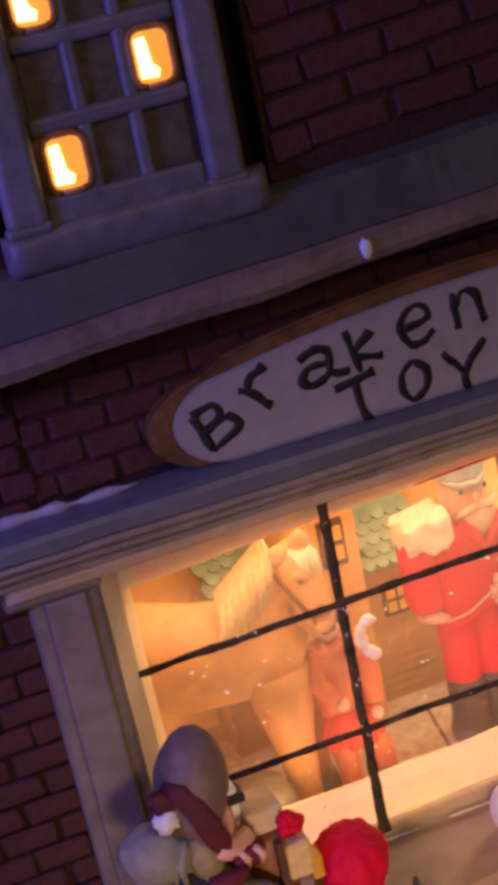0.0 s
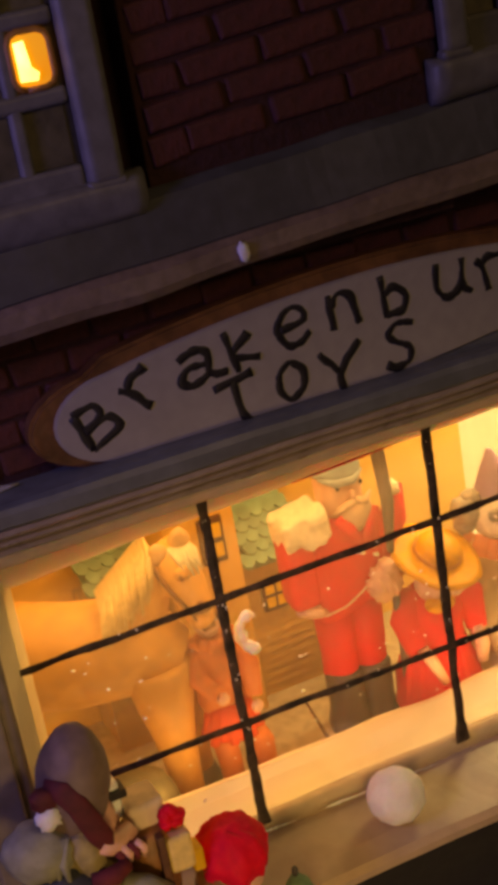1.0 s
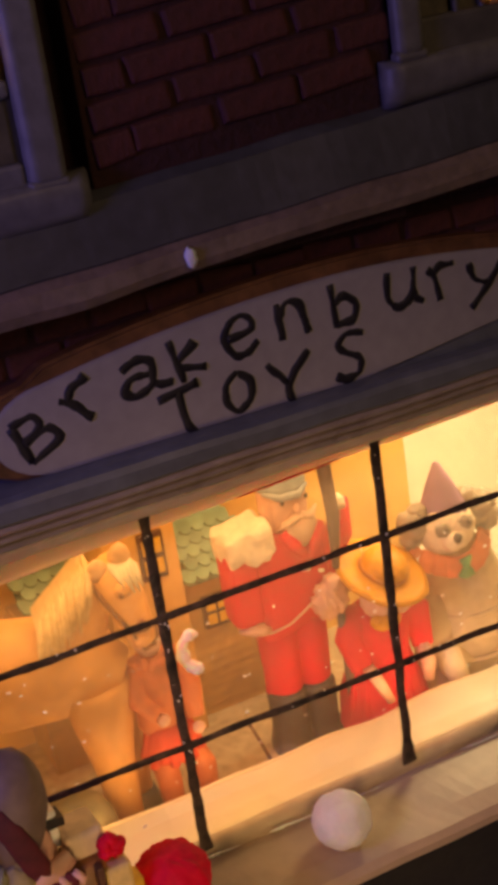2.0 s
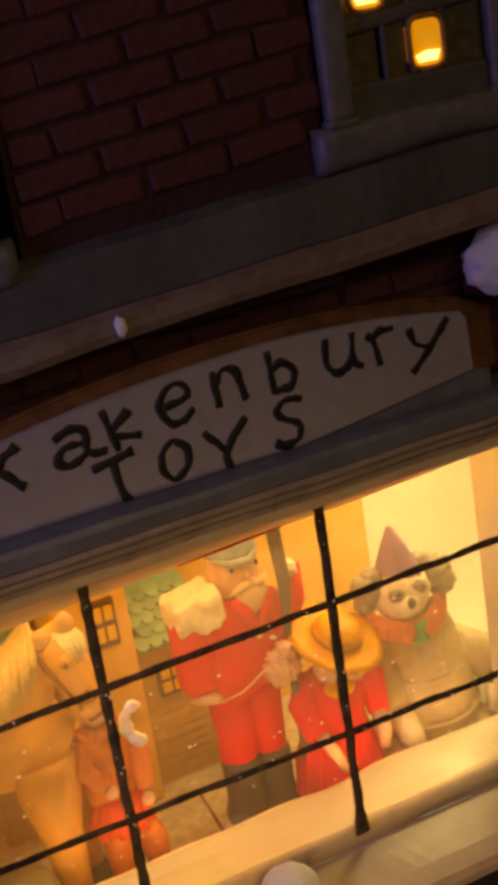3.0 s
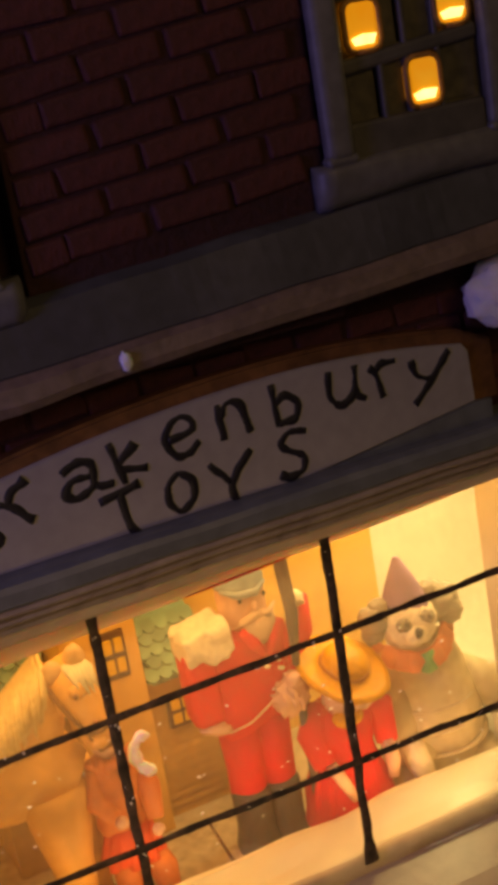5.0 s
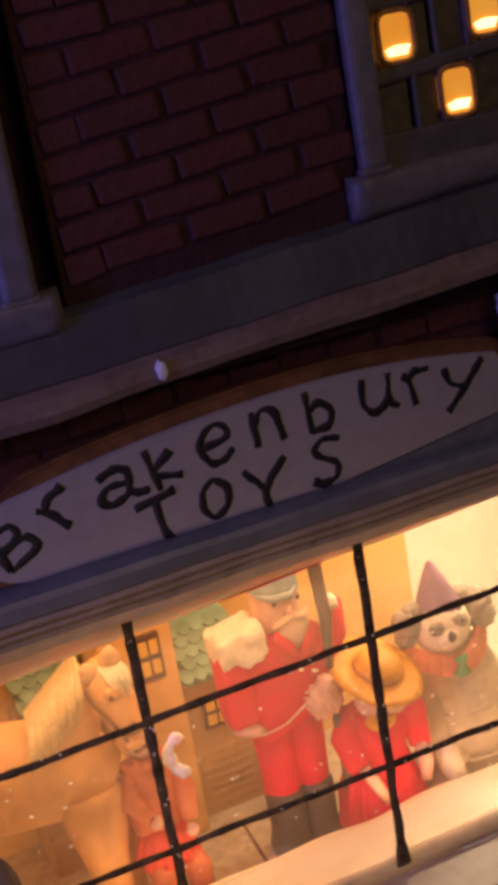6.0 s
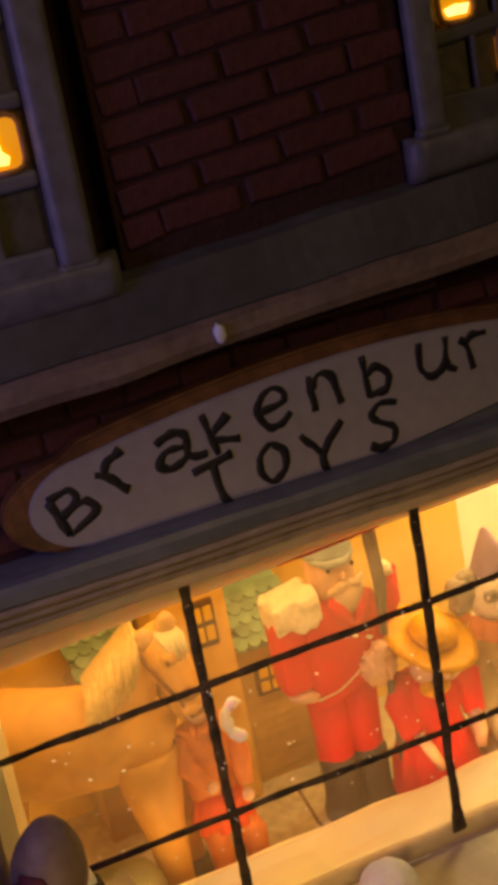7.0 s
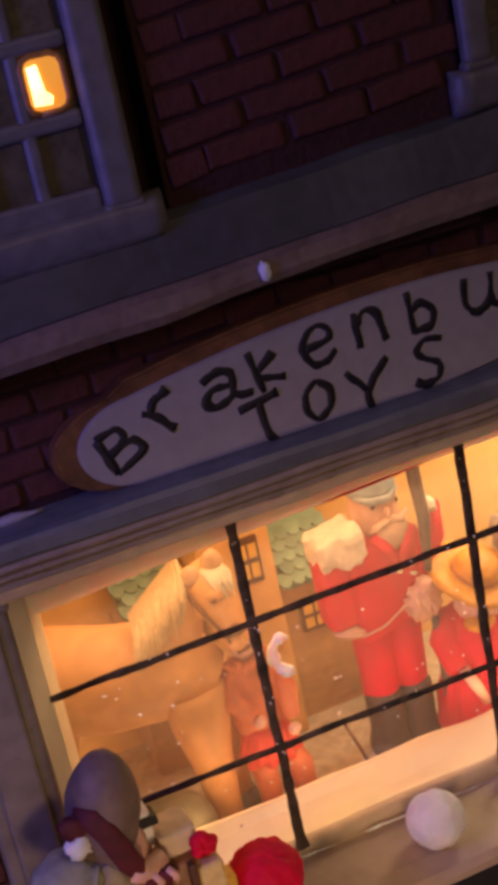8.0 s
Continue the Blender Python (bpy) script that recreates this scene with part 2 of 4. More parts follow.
def merge(bm, tmp, mat=0, m=None):
    """Adds a finished piece to a mesh."""
    if m is not None:
        bmesh.ops.transform(tmp, matrix=m, verts=tmp.verts)
    for f in tmp.faces:
        f.material_index = mat
    me = bpy.data.meshes.new("piece")
    tmp.to_mesh(me)
    tmp.free()
    bm.from_mesh(me)
    bpy.data.meshes.remove(me)


def box(bm, x0, x1, y0, y1, z0, z1, bevel=0.03, seg=2, mat=0, m=None):
    tmp = bmesh.new()
    bmesh.ops.create_cube(tmp, size=1)
    for v in tmp.verts:
        v.co = Vector((x0 + (v.co.x + 0.5) * (x1 - x0), y0 + (v.co.y + 0.5) * (y1 - y0), z0 + (v.co.z + 0.5) * (z1 - z0)))
    if bevel:
        bmesh.ops.bevel(tmp, geom=tmp.edges[:], offset=bevel, segments=seg, affect="EDGES", profile=0.5)
    merge(bm, tmp, mat, m)
    return bm


def blob(bm, c, r, mat=0, rot=(0, 0, 0), rough=0.0, seg=20, freq=3.0):
    """A rounded form, uneven as hand-made things are."""
    tmp = bmesh.new()
    bmesh.ops.create_uvsphere(tmp, u_segments=seg, v_segments=max(6, seg * 2 // 3), radius=1)
    for v in tmp.verts:
        if rough:
            v.co *= 1 + rough * noise.noise(v.co * freq + Vector(c) * 5)
        v.co = Vector((v.co.x * r[0], v.co.y * r[1], v.co.z * r[2]))
    merge(bm, tmp, mat, Matrix.Translation(c) @ pose(0, 0, 0, *rot))
    return bm


def lathe(bm, profile, c=(0, 0, 0), mat=0, rot=(0, 0, 0), seg=22, squash=1.0, rough=0.0):
    """Turned form: profile of (radius, height), closed at both ends."""
    tmp = bmesh.new()
    rings = []
    for r, z in profile:
        ring = []
        for i in range(seg):
            a = 2 * math.pi * i / seg
            p = Vector((r * math.cos(a), r * math.sin(a) * squash, z))
            g = 1 + rough * noise.noise(p * 4 + Vector(c))
            p.x, p.y = p.x * g, p.y * g
            ring.append(tmp.verts.new(p))
        rings.append(ring)
    for a, b in zip(rings, rings[1:]):
        for i in range(seg):
            tmp.faces.new((a[i], a[(i + 1) % seg], b[(i + 1) % seg], b[i]))
    tmp.faces.new(rings[0][::-1])
    tmp.faces.new(rings[-1])
    merge(bm, tmp, mat, Matrix.Translation(c) @ pose(0, 0, 0, *rot))
    return bm


def tube(bm, pts, radius, mat=0, seg=8, flat=1.0):
    """A limb or stroke along points; radius one number or one a point."""
    pts = [Vector(p) for p in pts]
    rad = radius if isinstance(radius, (list, tuple)) else [radius] * len(pts)
    tmp = bmesh.new()
    rings = []
    for i, p in enumerate(pts):
        d = (pts[min(i + 1, len(pts) - 1)] - pts[max(i - 1, 0)]).normalized()
        side = Vector((0, 1, 0)).cross(d)
        side = Vector((1, 0, 0)) if side.length < 0.05 else side.normalized()
        up = d.cross(side)
        rings.append([tmp.verts.new(p + (side * math.cos(2 * math.pi * j / seg) + up * math.sin(2 * math.pi * j / seg) * flat) * rad[i]) for j in range(seg)])
    for a, b in zip(rings, rings[1:]):
        for i in range(seg):
            tmp.faces.new((a[i], a[(i + 1) % seg], b[(i + 1) % seg], b[i]))
    tmp.faces.new(rings[0][::-1])
    tmp.faces.new(rings[-1])
    merge(bm, tmp, mat)
    return bm


def prism(bm, outline, y0, y1, mat=0, bevel=0.0):
    """An outline of (x, z), given depth from y0 to y1."""
    tmp = bmesh.new()
    a = [tmp.verts.new((x, y0, z)) for x, z in outline]
    b = [tmp.verts.new((x, y1, z)) for x, z in outline]
    n = len(outline)
    tmp.faces.new(a)
    tmp.faces.new(b[::-1])
    for i in range(n):
        tmp.faces.new((a[i], b[i], b[(i + 1) % n], a[(i + 1) % n]))
    bmesh.ops.recalc_face_normals(tmp, faces=tmp.faces)
    if bevel:
        bmesh.ops.bevel(tmp, geom=[e for e in tmp.edges if abs(e.verts[0].co.y - e.verts[1].co.y) < 1e-6], offset=bevel, segments=2, affect="EDGES")
    merge(bm, tmp, mat)
    return bm


def profile_run(bm, section, x0, x1, mat=0, steps=1, wobble=0.0, rise=0.0):
    """A moulding: a section of (y, z) run along x, a little uneven; rise lifts it along x."""
    tmp = bmesh.new()
    rings = []
    for i in range(steps + 1):
        x = x0 + (x1 - x0) * i / steps
        rings.append([tmp.verts.new((x, y + wobble * noise.noise(Vector((x * 1.3, y * 3, z * 3))), z + rise * x + wobble * noise.noise(Vector((x * 1.1 + 9, y * 3, z * 3)))))
                      for y, z in section])
    n = len(section)
    for a, b in zip(rings, rings[1:]):
        for i in range(n):
            tmp.faces.new((a[i], a[(i + 1) % n], b[(i + 1) % n], b[i]))
    tmp.faces.new(rings[0][::-1])
    tmp.faces.new(rings[-1])
    merge(bm, tmp, mat)
    return bm


RISE = 0.05      # the upper storey climbs a little along the front
rnd = random.Random(4)

# ---------------------------------------------------------------- ground and shell
bm = box(bmesh.new(), -40, 40, -35, 35, -8.0, -6.0, 0.2)
tagged(part("table", bm, TABLE), "dark brown wooden table under the model shop", "table", kind="structure")
bm = box(bmesh.new(), -9, 11, -5, 9, -6.0, -5.5, 0.2, 3)
tagged(part("ground", bm, SNOW), "white snowy base of the model shop", "ground", kind="structure")

floor = tagged(part("floor", profile_run(bmesh.new(), [(0.5, -3.2), (4.6, -3.2), (4.6, -3.7), (0.5, -3.7)], -3.6, 9.2, 0, 30, 0.02), FLOOR),
               "brown uneven floor of the lit shop", "floor", kind="structure")
tagged(part("ceiling", box(bmesh.new(), -3.6, 9.2, 0.2, 4.7, 1.45, 1.7, 0.02), WHITE), "white ceiling of the lit shop", "ceiling", kind="structure")
tagged(part("wall_back", box(bmesh.new(), -3.6, 9.2, 4.5, 4.8, -3.7, 1.5, 0.02), WHITE), "white back wall of the lit shop", "wall", kind="structure")
tagged(part("wall_west", box(bmesh.new(), -3.6, -3.3, 0.3, 4.45, -3.15, 1.43, 0.02), WHITE), "white side wall of the lit shop", "wall", kind="structure")
tagged(part("wall_east", box(bmesh.new(), 8.9, 9.2, 0.3, 4.45, -3.15, 1.43, 0.02), WHITE), "white side wall of the lit shop", "wall", kind="structure")
sec = [(1.4, -3.19), (3.6, -3.12), (4.1, -2.9), (4.38, -2.3), (4.46, -1.2), (4.48, 1.4), (4.49, -3.19)]
tagged(part("backdrop", profile_run(bmesh.new(), sec, 5.0, 8.88, 0, 6), WHITE, smooth=True), "white curved paper sweep in the lit shop corner", "paper backdrop", kind="structure")
tagged(part("display_card", box(bmesh.new(), -3.25, 5.15, 3.9, 4.0, -3.2, 1.4, 0.01), PANEL), "plain tan card behind the toys in the shop", "display card")

# ---------------------------------------------------------------- upper storey and cornice
WALL_Y = -0.75
bm = box(bmesh.new(), -6.5, 9.0, WALL_Y + 0.40, 0.2, 3.3, 9.5, 0.02)
for x0, x1 in ((-6.5, -2.40), (-0.14, 2.74), (4.90, 9.0)):
    box(bm, x0, x1, WALL_Y + 0.06, WALL_Y + 0.42, 3.3, 9.45, 0.02)
upper = tagged(part("wall_upper", bm, MORTAR),
               "dark red brick wall of the upper storey", "wall", kind="structure")

sec = [(-0.70, 4.17), (-0.80, 4.10), (-0.88, 3.62), (-0.84, 3.55), (-0.60, 3.50), (-0.60, 4.17)]
cornice = empty("cornice", "dark painted cornice with a tan lip above the sign", "cornice", "structure")
part("band", profile_run(bmesh.new(), sec, -6.5, 9.0, 0, 90, 0.035, RISE), SLATE, cornice, "dark sloping band")
sec = [(-0.87, 3.60), (-0.95, 3.55), (-0.97, 3.42), (-0.92, 3.33), (-0.60, 3.30), (-0.60, 3.58)]
part("lip", profile_run(bmesh.new(), sec, -6.5, 9.0, 0, 90, 0.035, RISE), LIP, cornice, "tan lip")


def upper_window(name, label, x0, x1, z0, cols, lit, pil, bar_paint, first, half, slope, rows=4, tall=False):
    """A stone-framed upper window: sill, pilasters and rows of small panes, some of them lit."""
    w = empty(name, label, "window", "structure")
    mid = (x0 + x1) / 2
    z0 += RISE * mid
    sec = [(-0.80, z0 - 0.17), (-0.86, z0 - 0.10), (-0.895, z0 - 0.04), (-0.90, z0 + 0.13), (-0.88, z0 + 0.18), (-0.80, z0 + 0.21), (-0.7, z0 + 0.22), (-0.7, z0 - 0.17)]
    bm = profile_run(bmesh.new(), sec, x0, x1, 0, 30, 0.03, RISE * 0.6)
    for v in bm.verts:
        edge = max(0.0, 1 - min(v.co.x - x0, x1 - v.co.x) / 0.07)
        v.co.y += (-0.72 - v.co.y) * 0.6 * edge
    bmesh.ops.translate(bm, vec=(0, 0, -RISE * 0.6 * mid), verts=bm.verts)
    part("window_sill", bm, STONE, w, smooth=True)
    for a, b in pil:
        bm = box(bmesh.new(), a, b, -0.90, -0.72, z0 + 0.18, 9.0, 0.085, 6)
        box(bm, a - 0.02, b + 0.02, -0.895, -0.74, z0 + 0.14, z0 + 0.25, 0.05, 4)
        part("pilaster", bm, STONE, w)
    a, b = pil[0][1], pil[1][0]
    part("backing", box(bmesh.new(), a - 0.1, b + 0.1, -0.718, -0.60, z0 + 0.1, 9.0, 0.01), RECESS, w)
    up = [first + 0.615 * i for i in range(rows)]
    for p, q in zip(cols, cols[1:]):
        x, r = (p + q) / 2, max(0.03, (q - p) / 2 - half + 0.02)
        part("glazing_bar", box(bmesh.new(), x - r, x + r, -0.80, -0.70, z0 + 0.2, up[-1] + 0.3, min(r, 0.05) * 0.9, 4), bar_paint, w)
    for z in up:
        bm = box(bmesh.new(), a, b, -0.808, -0.705, z + 0.235, z + 0.38, 0.045, 4)
        for v in bm.verts:
            v.co.z += slope * (v.co.x - mid)
        part("glazing_bar", bm, bar_paint, w)
    part("apron", box(bmesh.new(), a, b, -0.815, -0.70, z0 + 0.15, up[0] - 0.24, 0.04, 4), bar_paint, w)
    for i in range(rows):
        for j, c in enumerate(cols):
            z = up[i] + slope * (c - mid)
            x0_, x1_, z0_, z1_ = c - half, c + half, z - 0.222, z + 0.222
            if (j, i) in lit:
                q = 0.09
                loop = [(x0_ + q, z0_), (x1_ - q, z0_), (x1_ - q * 0.3, z0_ + q * 0.3), (x1_, z0_ + q), (x1_, z1_ - q), (x1_ - q * 0.3, z1_ - q * 0.3), (x1_ - q, z1_),
                        (x0_ + q, z1_), (x0_ + q * 0.3, z1_ - q * 0.3), (x0_, z1_ - q), (x0_, z0_ + q), (x0_ + q * 0.3, z0_ + q * 0.3)]
                p = part("pane", prism(bmesh.new(), loop, -0.80, -0.72, 0, 0.02), FILM, w, "glowing amber pane")
                part("pane_frame", tube(bmesh.new(), [(u, -0.795, v) for u, v in loop + loop[:1]], 0.028, 0, 8), AMBER, p, smooth=True)
                # brightest strip of the pane, added as a glowing shape in front of it
                if tall:
                    bm = prism(bmesh.new(), [(x0_ + 0.05, z0_ + 0.07), (x0_ + 0.19, z0_ + 0.06), (x0_ + 0.21, z0_ + 0.12), (x0_ + 0.155, z0_ + 0.17), (x0_ + 0.13, z1_ - 0.07), (x0_ + 0.05, z1_ - 0.08)], -0.83, -0.79, 0, 0.012)
                else:
                    bm = prism(bmesh.new(), [(x0_ + 0.05, z0_ + 0.12), (x0_ + 0.08, z0_ + 0.06), (x1_ - 0.09, z0_ + 0.06), (x1_ - 0.05, z0_ + 0.14), (x0_ + 0.16, z0_ + 0.15)], -0.825, -0.79, 0, 0.012)
                part("bulb", bm, PANE_GLOW, p, "bright warm strip of the lit pane, an added glowing shape", True)
            else:
                part("pane", box(bmesh.new(), x0_ - 0.02, x1_ + 0.02, -0.735, -0.72, z0_ - 0.02, z1_ + 0.02, 0), RECESS, w)
    return w


upper_window("window_1", "grey stone upper window with amber lit panes", -2.42, -0.20, 4.17, (-1.78, -1.36, -0.94), {(0, 0), (2, 1), (0, 2)}, [(-2.36, -2.02), (-0.70, -0.38)], STONE, 4.74, 0.168, 0.02, tall=True)
upper_window("window_2", "grey stone upper window with amber lit panes", 2.58, 5.05, 4.30, (3.25, 3.53, 3.81, 4.19), {(0, 1), (2, 0), (3, 1)}, [(2.70, 2.99), (4.44, 4.78)], GLAZE, 5.215, 0.178, 0.09)

# ---------------------------------------------------------------- lower storey
lower = tagged(part("wall_lower", bm := box(bmesh.new(), -6.5, -2.6, -0.28, 0.15, -5.5, 3.3, 0.02), MORTAR),
               "dark red brick wall beside the shop window", "wall", kind="structure")
behind = tagged(part("wall_sign", box(bmesh.new(), -2.6, 9.0, -0.28, 0.15, 1.7, 3.3, 0.02), MORTAR),
                "dark red brick wall behind the sign", "wall", kind="structure")
tagged(part("wall_base", box(bmesh.new(), -2.6, 9.0, -0.35, 0.2, -5.5, -3.15, 0.03), BLACK), "dark base wall under the window sill", "wall", kind="structure")

shop = empty("window_3", "lit shop window in a cream frame with black bars", "window", "structure")
sec = [(-0.26, 1.88), (-0.70, 1.865), (-0.77, 1.84), (-0.80, 1.79), (-0.80, 1.68), (-0.77, 1.65), (-0.72, 1.645), (-0.26, 1.66)]
part("header", profile_run(bmesh.new(), sec, -3.7, 7.0, 0, 60, 0.02), GREEN_TRIM, shop, "dark green ledge")
sec = [(-0.30, 1.66), (-0.74, 1.655), (-0.765, 1.635), (-0.77, 1.60), (-0.755, 1.575), (-0.695, 1.568), (-0.69, 1.545), (-0.71, 1.525), (-0.71, 1.495), (-0.69, 1.475), (-0.63, 1.468),
       (-0.625, 1.445), (-0.64, 1.425), (-0.635, 1.385), (-0.60, 1.36), (-0.30, 1.36)]
part("moulding", profile_run(bmesh.new(), sec, -3.3, 7.0, 0, 60, 0.015), MOULD, shop, "brown stepped moulding")
sec = [(-0.30, 1.362), (-0.585, 1.362), (-0.59, 1.345), (-0.56, 1.30), (-0.545, 1.285), (-0.54, 1.26), (-0.49, 1.21), (-0.42, 1.18), (-0.32, 1.17), (0.0, 1.17), (0.0, 1.36)]
part("fascia", profile_run(bmesh.new(), sec, -3.1, 7.0, 0, 60, 0.015), FASCIA, shop, "lower fascia in a lighter tan for the light from inside", True)
sec = [(0.05, 1.30), (0.045, 0.94), (0.055, 0.87), (0.08, 0.83), (0.12, 0.80), (0.20, 0.79), (0.26, 1.30)]
part("lintel", profile_run(bmesh.new(), sec, -2.25, 5.2, 0, 60, 0.02, 0.03), LINTEL, shop, "cream inner lintel behind the pane", True)
bm = box(bmesh.new(), -2.93, -2.27, -0.40, 0.1, -3.4, 1.30, 0.07, 4)
box(bm, -2.80, -2.40, -0.45, -0.38, -3.3, 1.1, 0.045, 4)
box(bm, -3.13, -2.25, -0.47, 0.1, 1.10, 1.36, 0.06, 4)
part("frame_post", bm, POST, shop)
bm = bmesh.new()
ring = [(-2.29, -0.30), (-2.26, -0.32), (-1.95, 0.18), (-1.92, 0.30), (-2.29, 0.30)]
low, high = [bm.verts.new((x, y, -3.1)) for x, y in ring], [bm.verts.new((x, y, 1.25)) for x, y in ring]
for i in range(5):
    bm.faces.new((low[i], low[(i + 1) % 5], high[(i + 1) % 5], high[i]))
bm.faces.new(low[::-1]), bm.faces.new(high)
part("reveal", bm, LEDGE, shop, "cream slanted reveal lit from inside")
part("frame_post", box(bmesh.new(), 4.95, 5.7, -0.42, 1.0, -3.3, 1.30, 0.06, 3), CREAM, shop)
sec = [(0.05, -2.80), (0.06, -2.68), (0.12, -2.65), (0.30, -2.62), (0.50, -2.57), (0.66, -2.53), (0.76, -2.55), (0.80, -2.65), (0.80, -3.4), (0.05, -3.4)]
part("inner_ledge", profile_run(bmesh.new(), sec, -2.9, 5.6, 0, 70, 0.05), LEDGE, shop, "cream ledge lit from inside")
# lower slope as its own strip, its shade put into the colour
sec = [(0.022, -2.95), (0.024, -2.78), (0.035, -2.70), (0.06, -2.665), (0.10, -2.66), (0.10, -2.95)]
part("ledge_skirt", profile_run(bmesh.new(), sec, -2.25, 5.4, 0, 80, 0.022), LEDGE_SHADE, shop, "lower slope of the ledge, coloured darker for its shade", True)
sec = [(0.03, -2.88), (-0.25, -2.91), (-0.62, -2.98), (-0.84, -3.04), (-0.90, -3.10), (-0.88, -3.20), (-0.80, -3.24), (0.03, -3.2)]
part("window_sill", profile_run(bmesh.new(), sec, -3.2, 7.0, 0, 60, 0.025), SILL, shop)
pane = part("pane", box(bmesh.new(), -2.25, 5.4, 0.0, 0.02, -2.9, 1.30, 0), GLASS, shop, "clear plastic pane")
pane.visible_shadow = False
# glints along the pane's bottom, modelled as thin white slivers
for x0, x1, z, r in ((-0.04, 0.36, -2.80, 0.026), (0.70, 1.24, -2.82, 0.030), (3.10, 3.86, -2.85, 0.024), (1.75, 2.10, -2.85, 0.012), (-1.3, -0.8, -2.82, 0.016)):
    pts = [(x0 + (x1 - x0) * k / 14, -0.035, z - 0.02 * k / 14 + 0.012 * noise.noise(Vector((x0 + k * 0.7, 5, 0)))) for k in range(15)]
    part("pane_edge", tube(bmesh.new(), pts, [r * (0.25 + abs(noise.noise(Vector((x0 + k * 0.5, 1, 0)))) * 1.4) * min(1, (k + 0.4) / 3, (14.4 - k) / 3) for k in range(15)], 0, 8, 0.6), GLINT, shop, "bright glint on the bottom edge of the pane, a white sliver", True)
# the soldier's red reflected at the pane top, modelled as a coloured strip
part("paint_streak", tube(bmesh.new(), [(0.96 + 0.115 * k, 0.026, 0.872 + 0.0045 * k + 0.006 * noise.noise(Vector((k * 0.8, 2, 0)))) for k in range(11)], [0.004 + 0.010 * math.sin(math.pi * (k + 0.6) / 11.5) for k in range(11)], 0, 8, 0.4),
     RED, shop, "thin red reflection of the soldier on the lintel, a coloured strip", True)


def bar(pts, r):
    bm = bmesh.new()
    n = 60
    out, rad = [], []
    a, b = Vector(pts[0]), Vector(pts[1])
    for i in range(n + 1):
        p = a.lerp(b, i / n)
        p += Vector((noise.noise(p * 2.2), 0, noise.noise(p * 2.2 + Vector((7, 0, 0))))) * 0.02
        out.append(p)
        foot = max(0.0, (p.z + 2.45) / -0.25) if abs(a.x - b.x) < 0.5 else 0.0
        rad.append(r * (1 + 0.28 * noise.noise(p * 6) + 0.16 * noise.noise(p * 17) + 0.45 * min(1.0, foot)))
    tube(bm, out, rad, 0, 8, 0.25)
    return bm


for pts, r in (([(-0.01, -0.012, 1.05), (0.0, -0.012, -2.72)], 0.054), ([(2.49, -0.012, 1.13), (2.46, -0.012, -2.74)], 0.058),
               ([(-2.08, -0.03, -0.06), (5.0, -0.03, -0.01)], 0.041), ([(-1.9, -0.03, -1.44), (5.0, -0.03, -1.56)], 0.041)):
    part("glazing_bar", bar(pts, r), BAR, shop, "hand-painted black bar")

# ---------------------------------------------------------------- sign
sign = empty("shop_sign", "pale arched wooden sign with hand-painted black letters on the ledge", "sign")


def arch(x):
    return 2.90 - 0.0485 * (x - 1.9) ** 2 if x > 1.9 else 2.90 - 0.032 * (x - 1.9) ** 2


def sign_outline(grow):
    """The arched board: one rounded end, one cut end."""
    out = []
    for i in range(13):
        a = radians(270 - i * 14)
        out.append((-0.86 + (0.50 + grow * 1.6) * math.cos(a), 2.20 + (0.33 + grow * 0.3) * math.sin(a) + 0.12 * (i / 12)))
    for i in range(25):
        x = -0.80 + i * (4.04 + 0.80) / 24
        out.append((x, arch(x) + grow))
    return out + [(4.10 + grow * 2.2, 2.60 + grow * 0.3), (4.12 + grow * 2.2, 2.08 - grow * 0.2), (2.2, 1.86 - grow * 0.1)]


part("board", prism(bmesh.new(), sign_outline(0.0), -0.54, -0.46, 0, 0.015), SIGN, sign)
part("frame", prism(bmesh.new(), sign_outline(0.14), -0.50, -0.30, 0, 0.03), OCHRE, sign, "brown stained wooden rim")
part("plinth", prism(bmesh.new(), [(1.6, 1.83), (4.3, 1.83), (4.3, 2.06), (4.12, 2.075), (2.2, 1.85)], -0.555, -0.29, 0, 0.01), GREEN_TRIM, sign, "dark green wedge under the board")

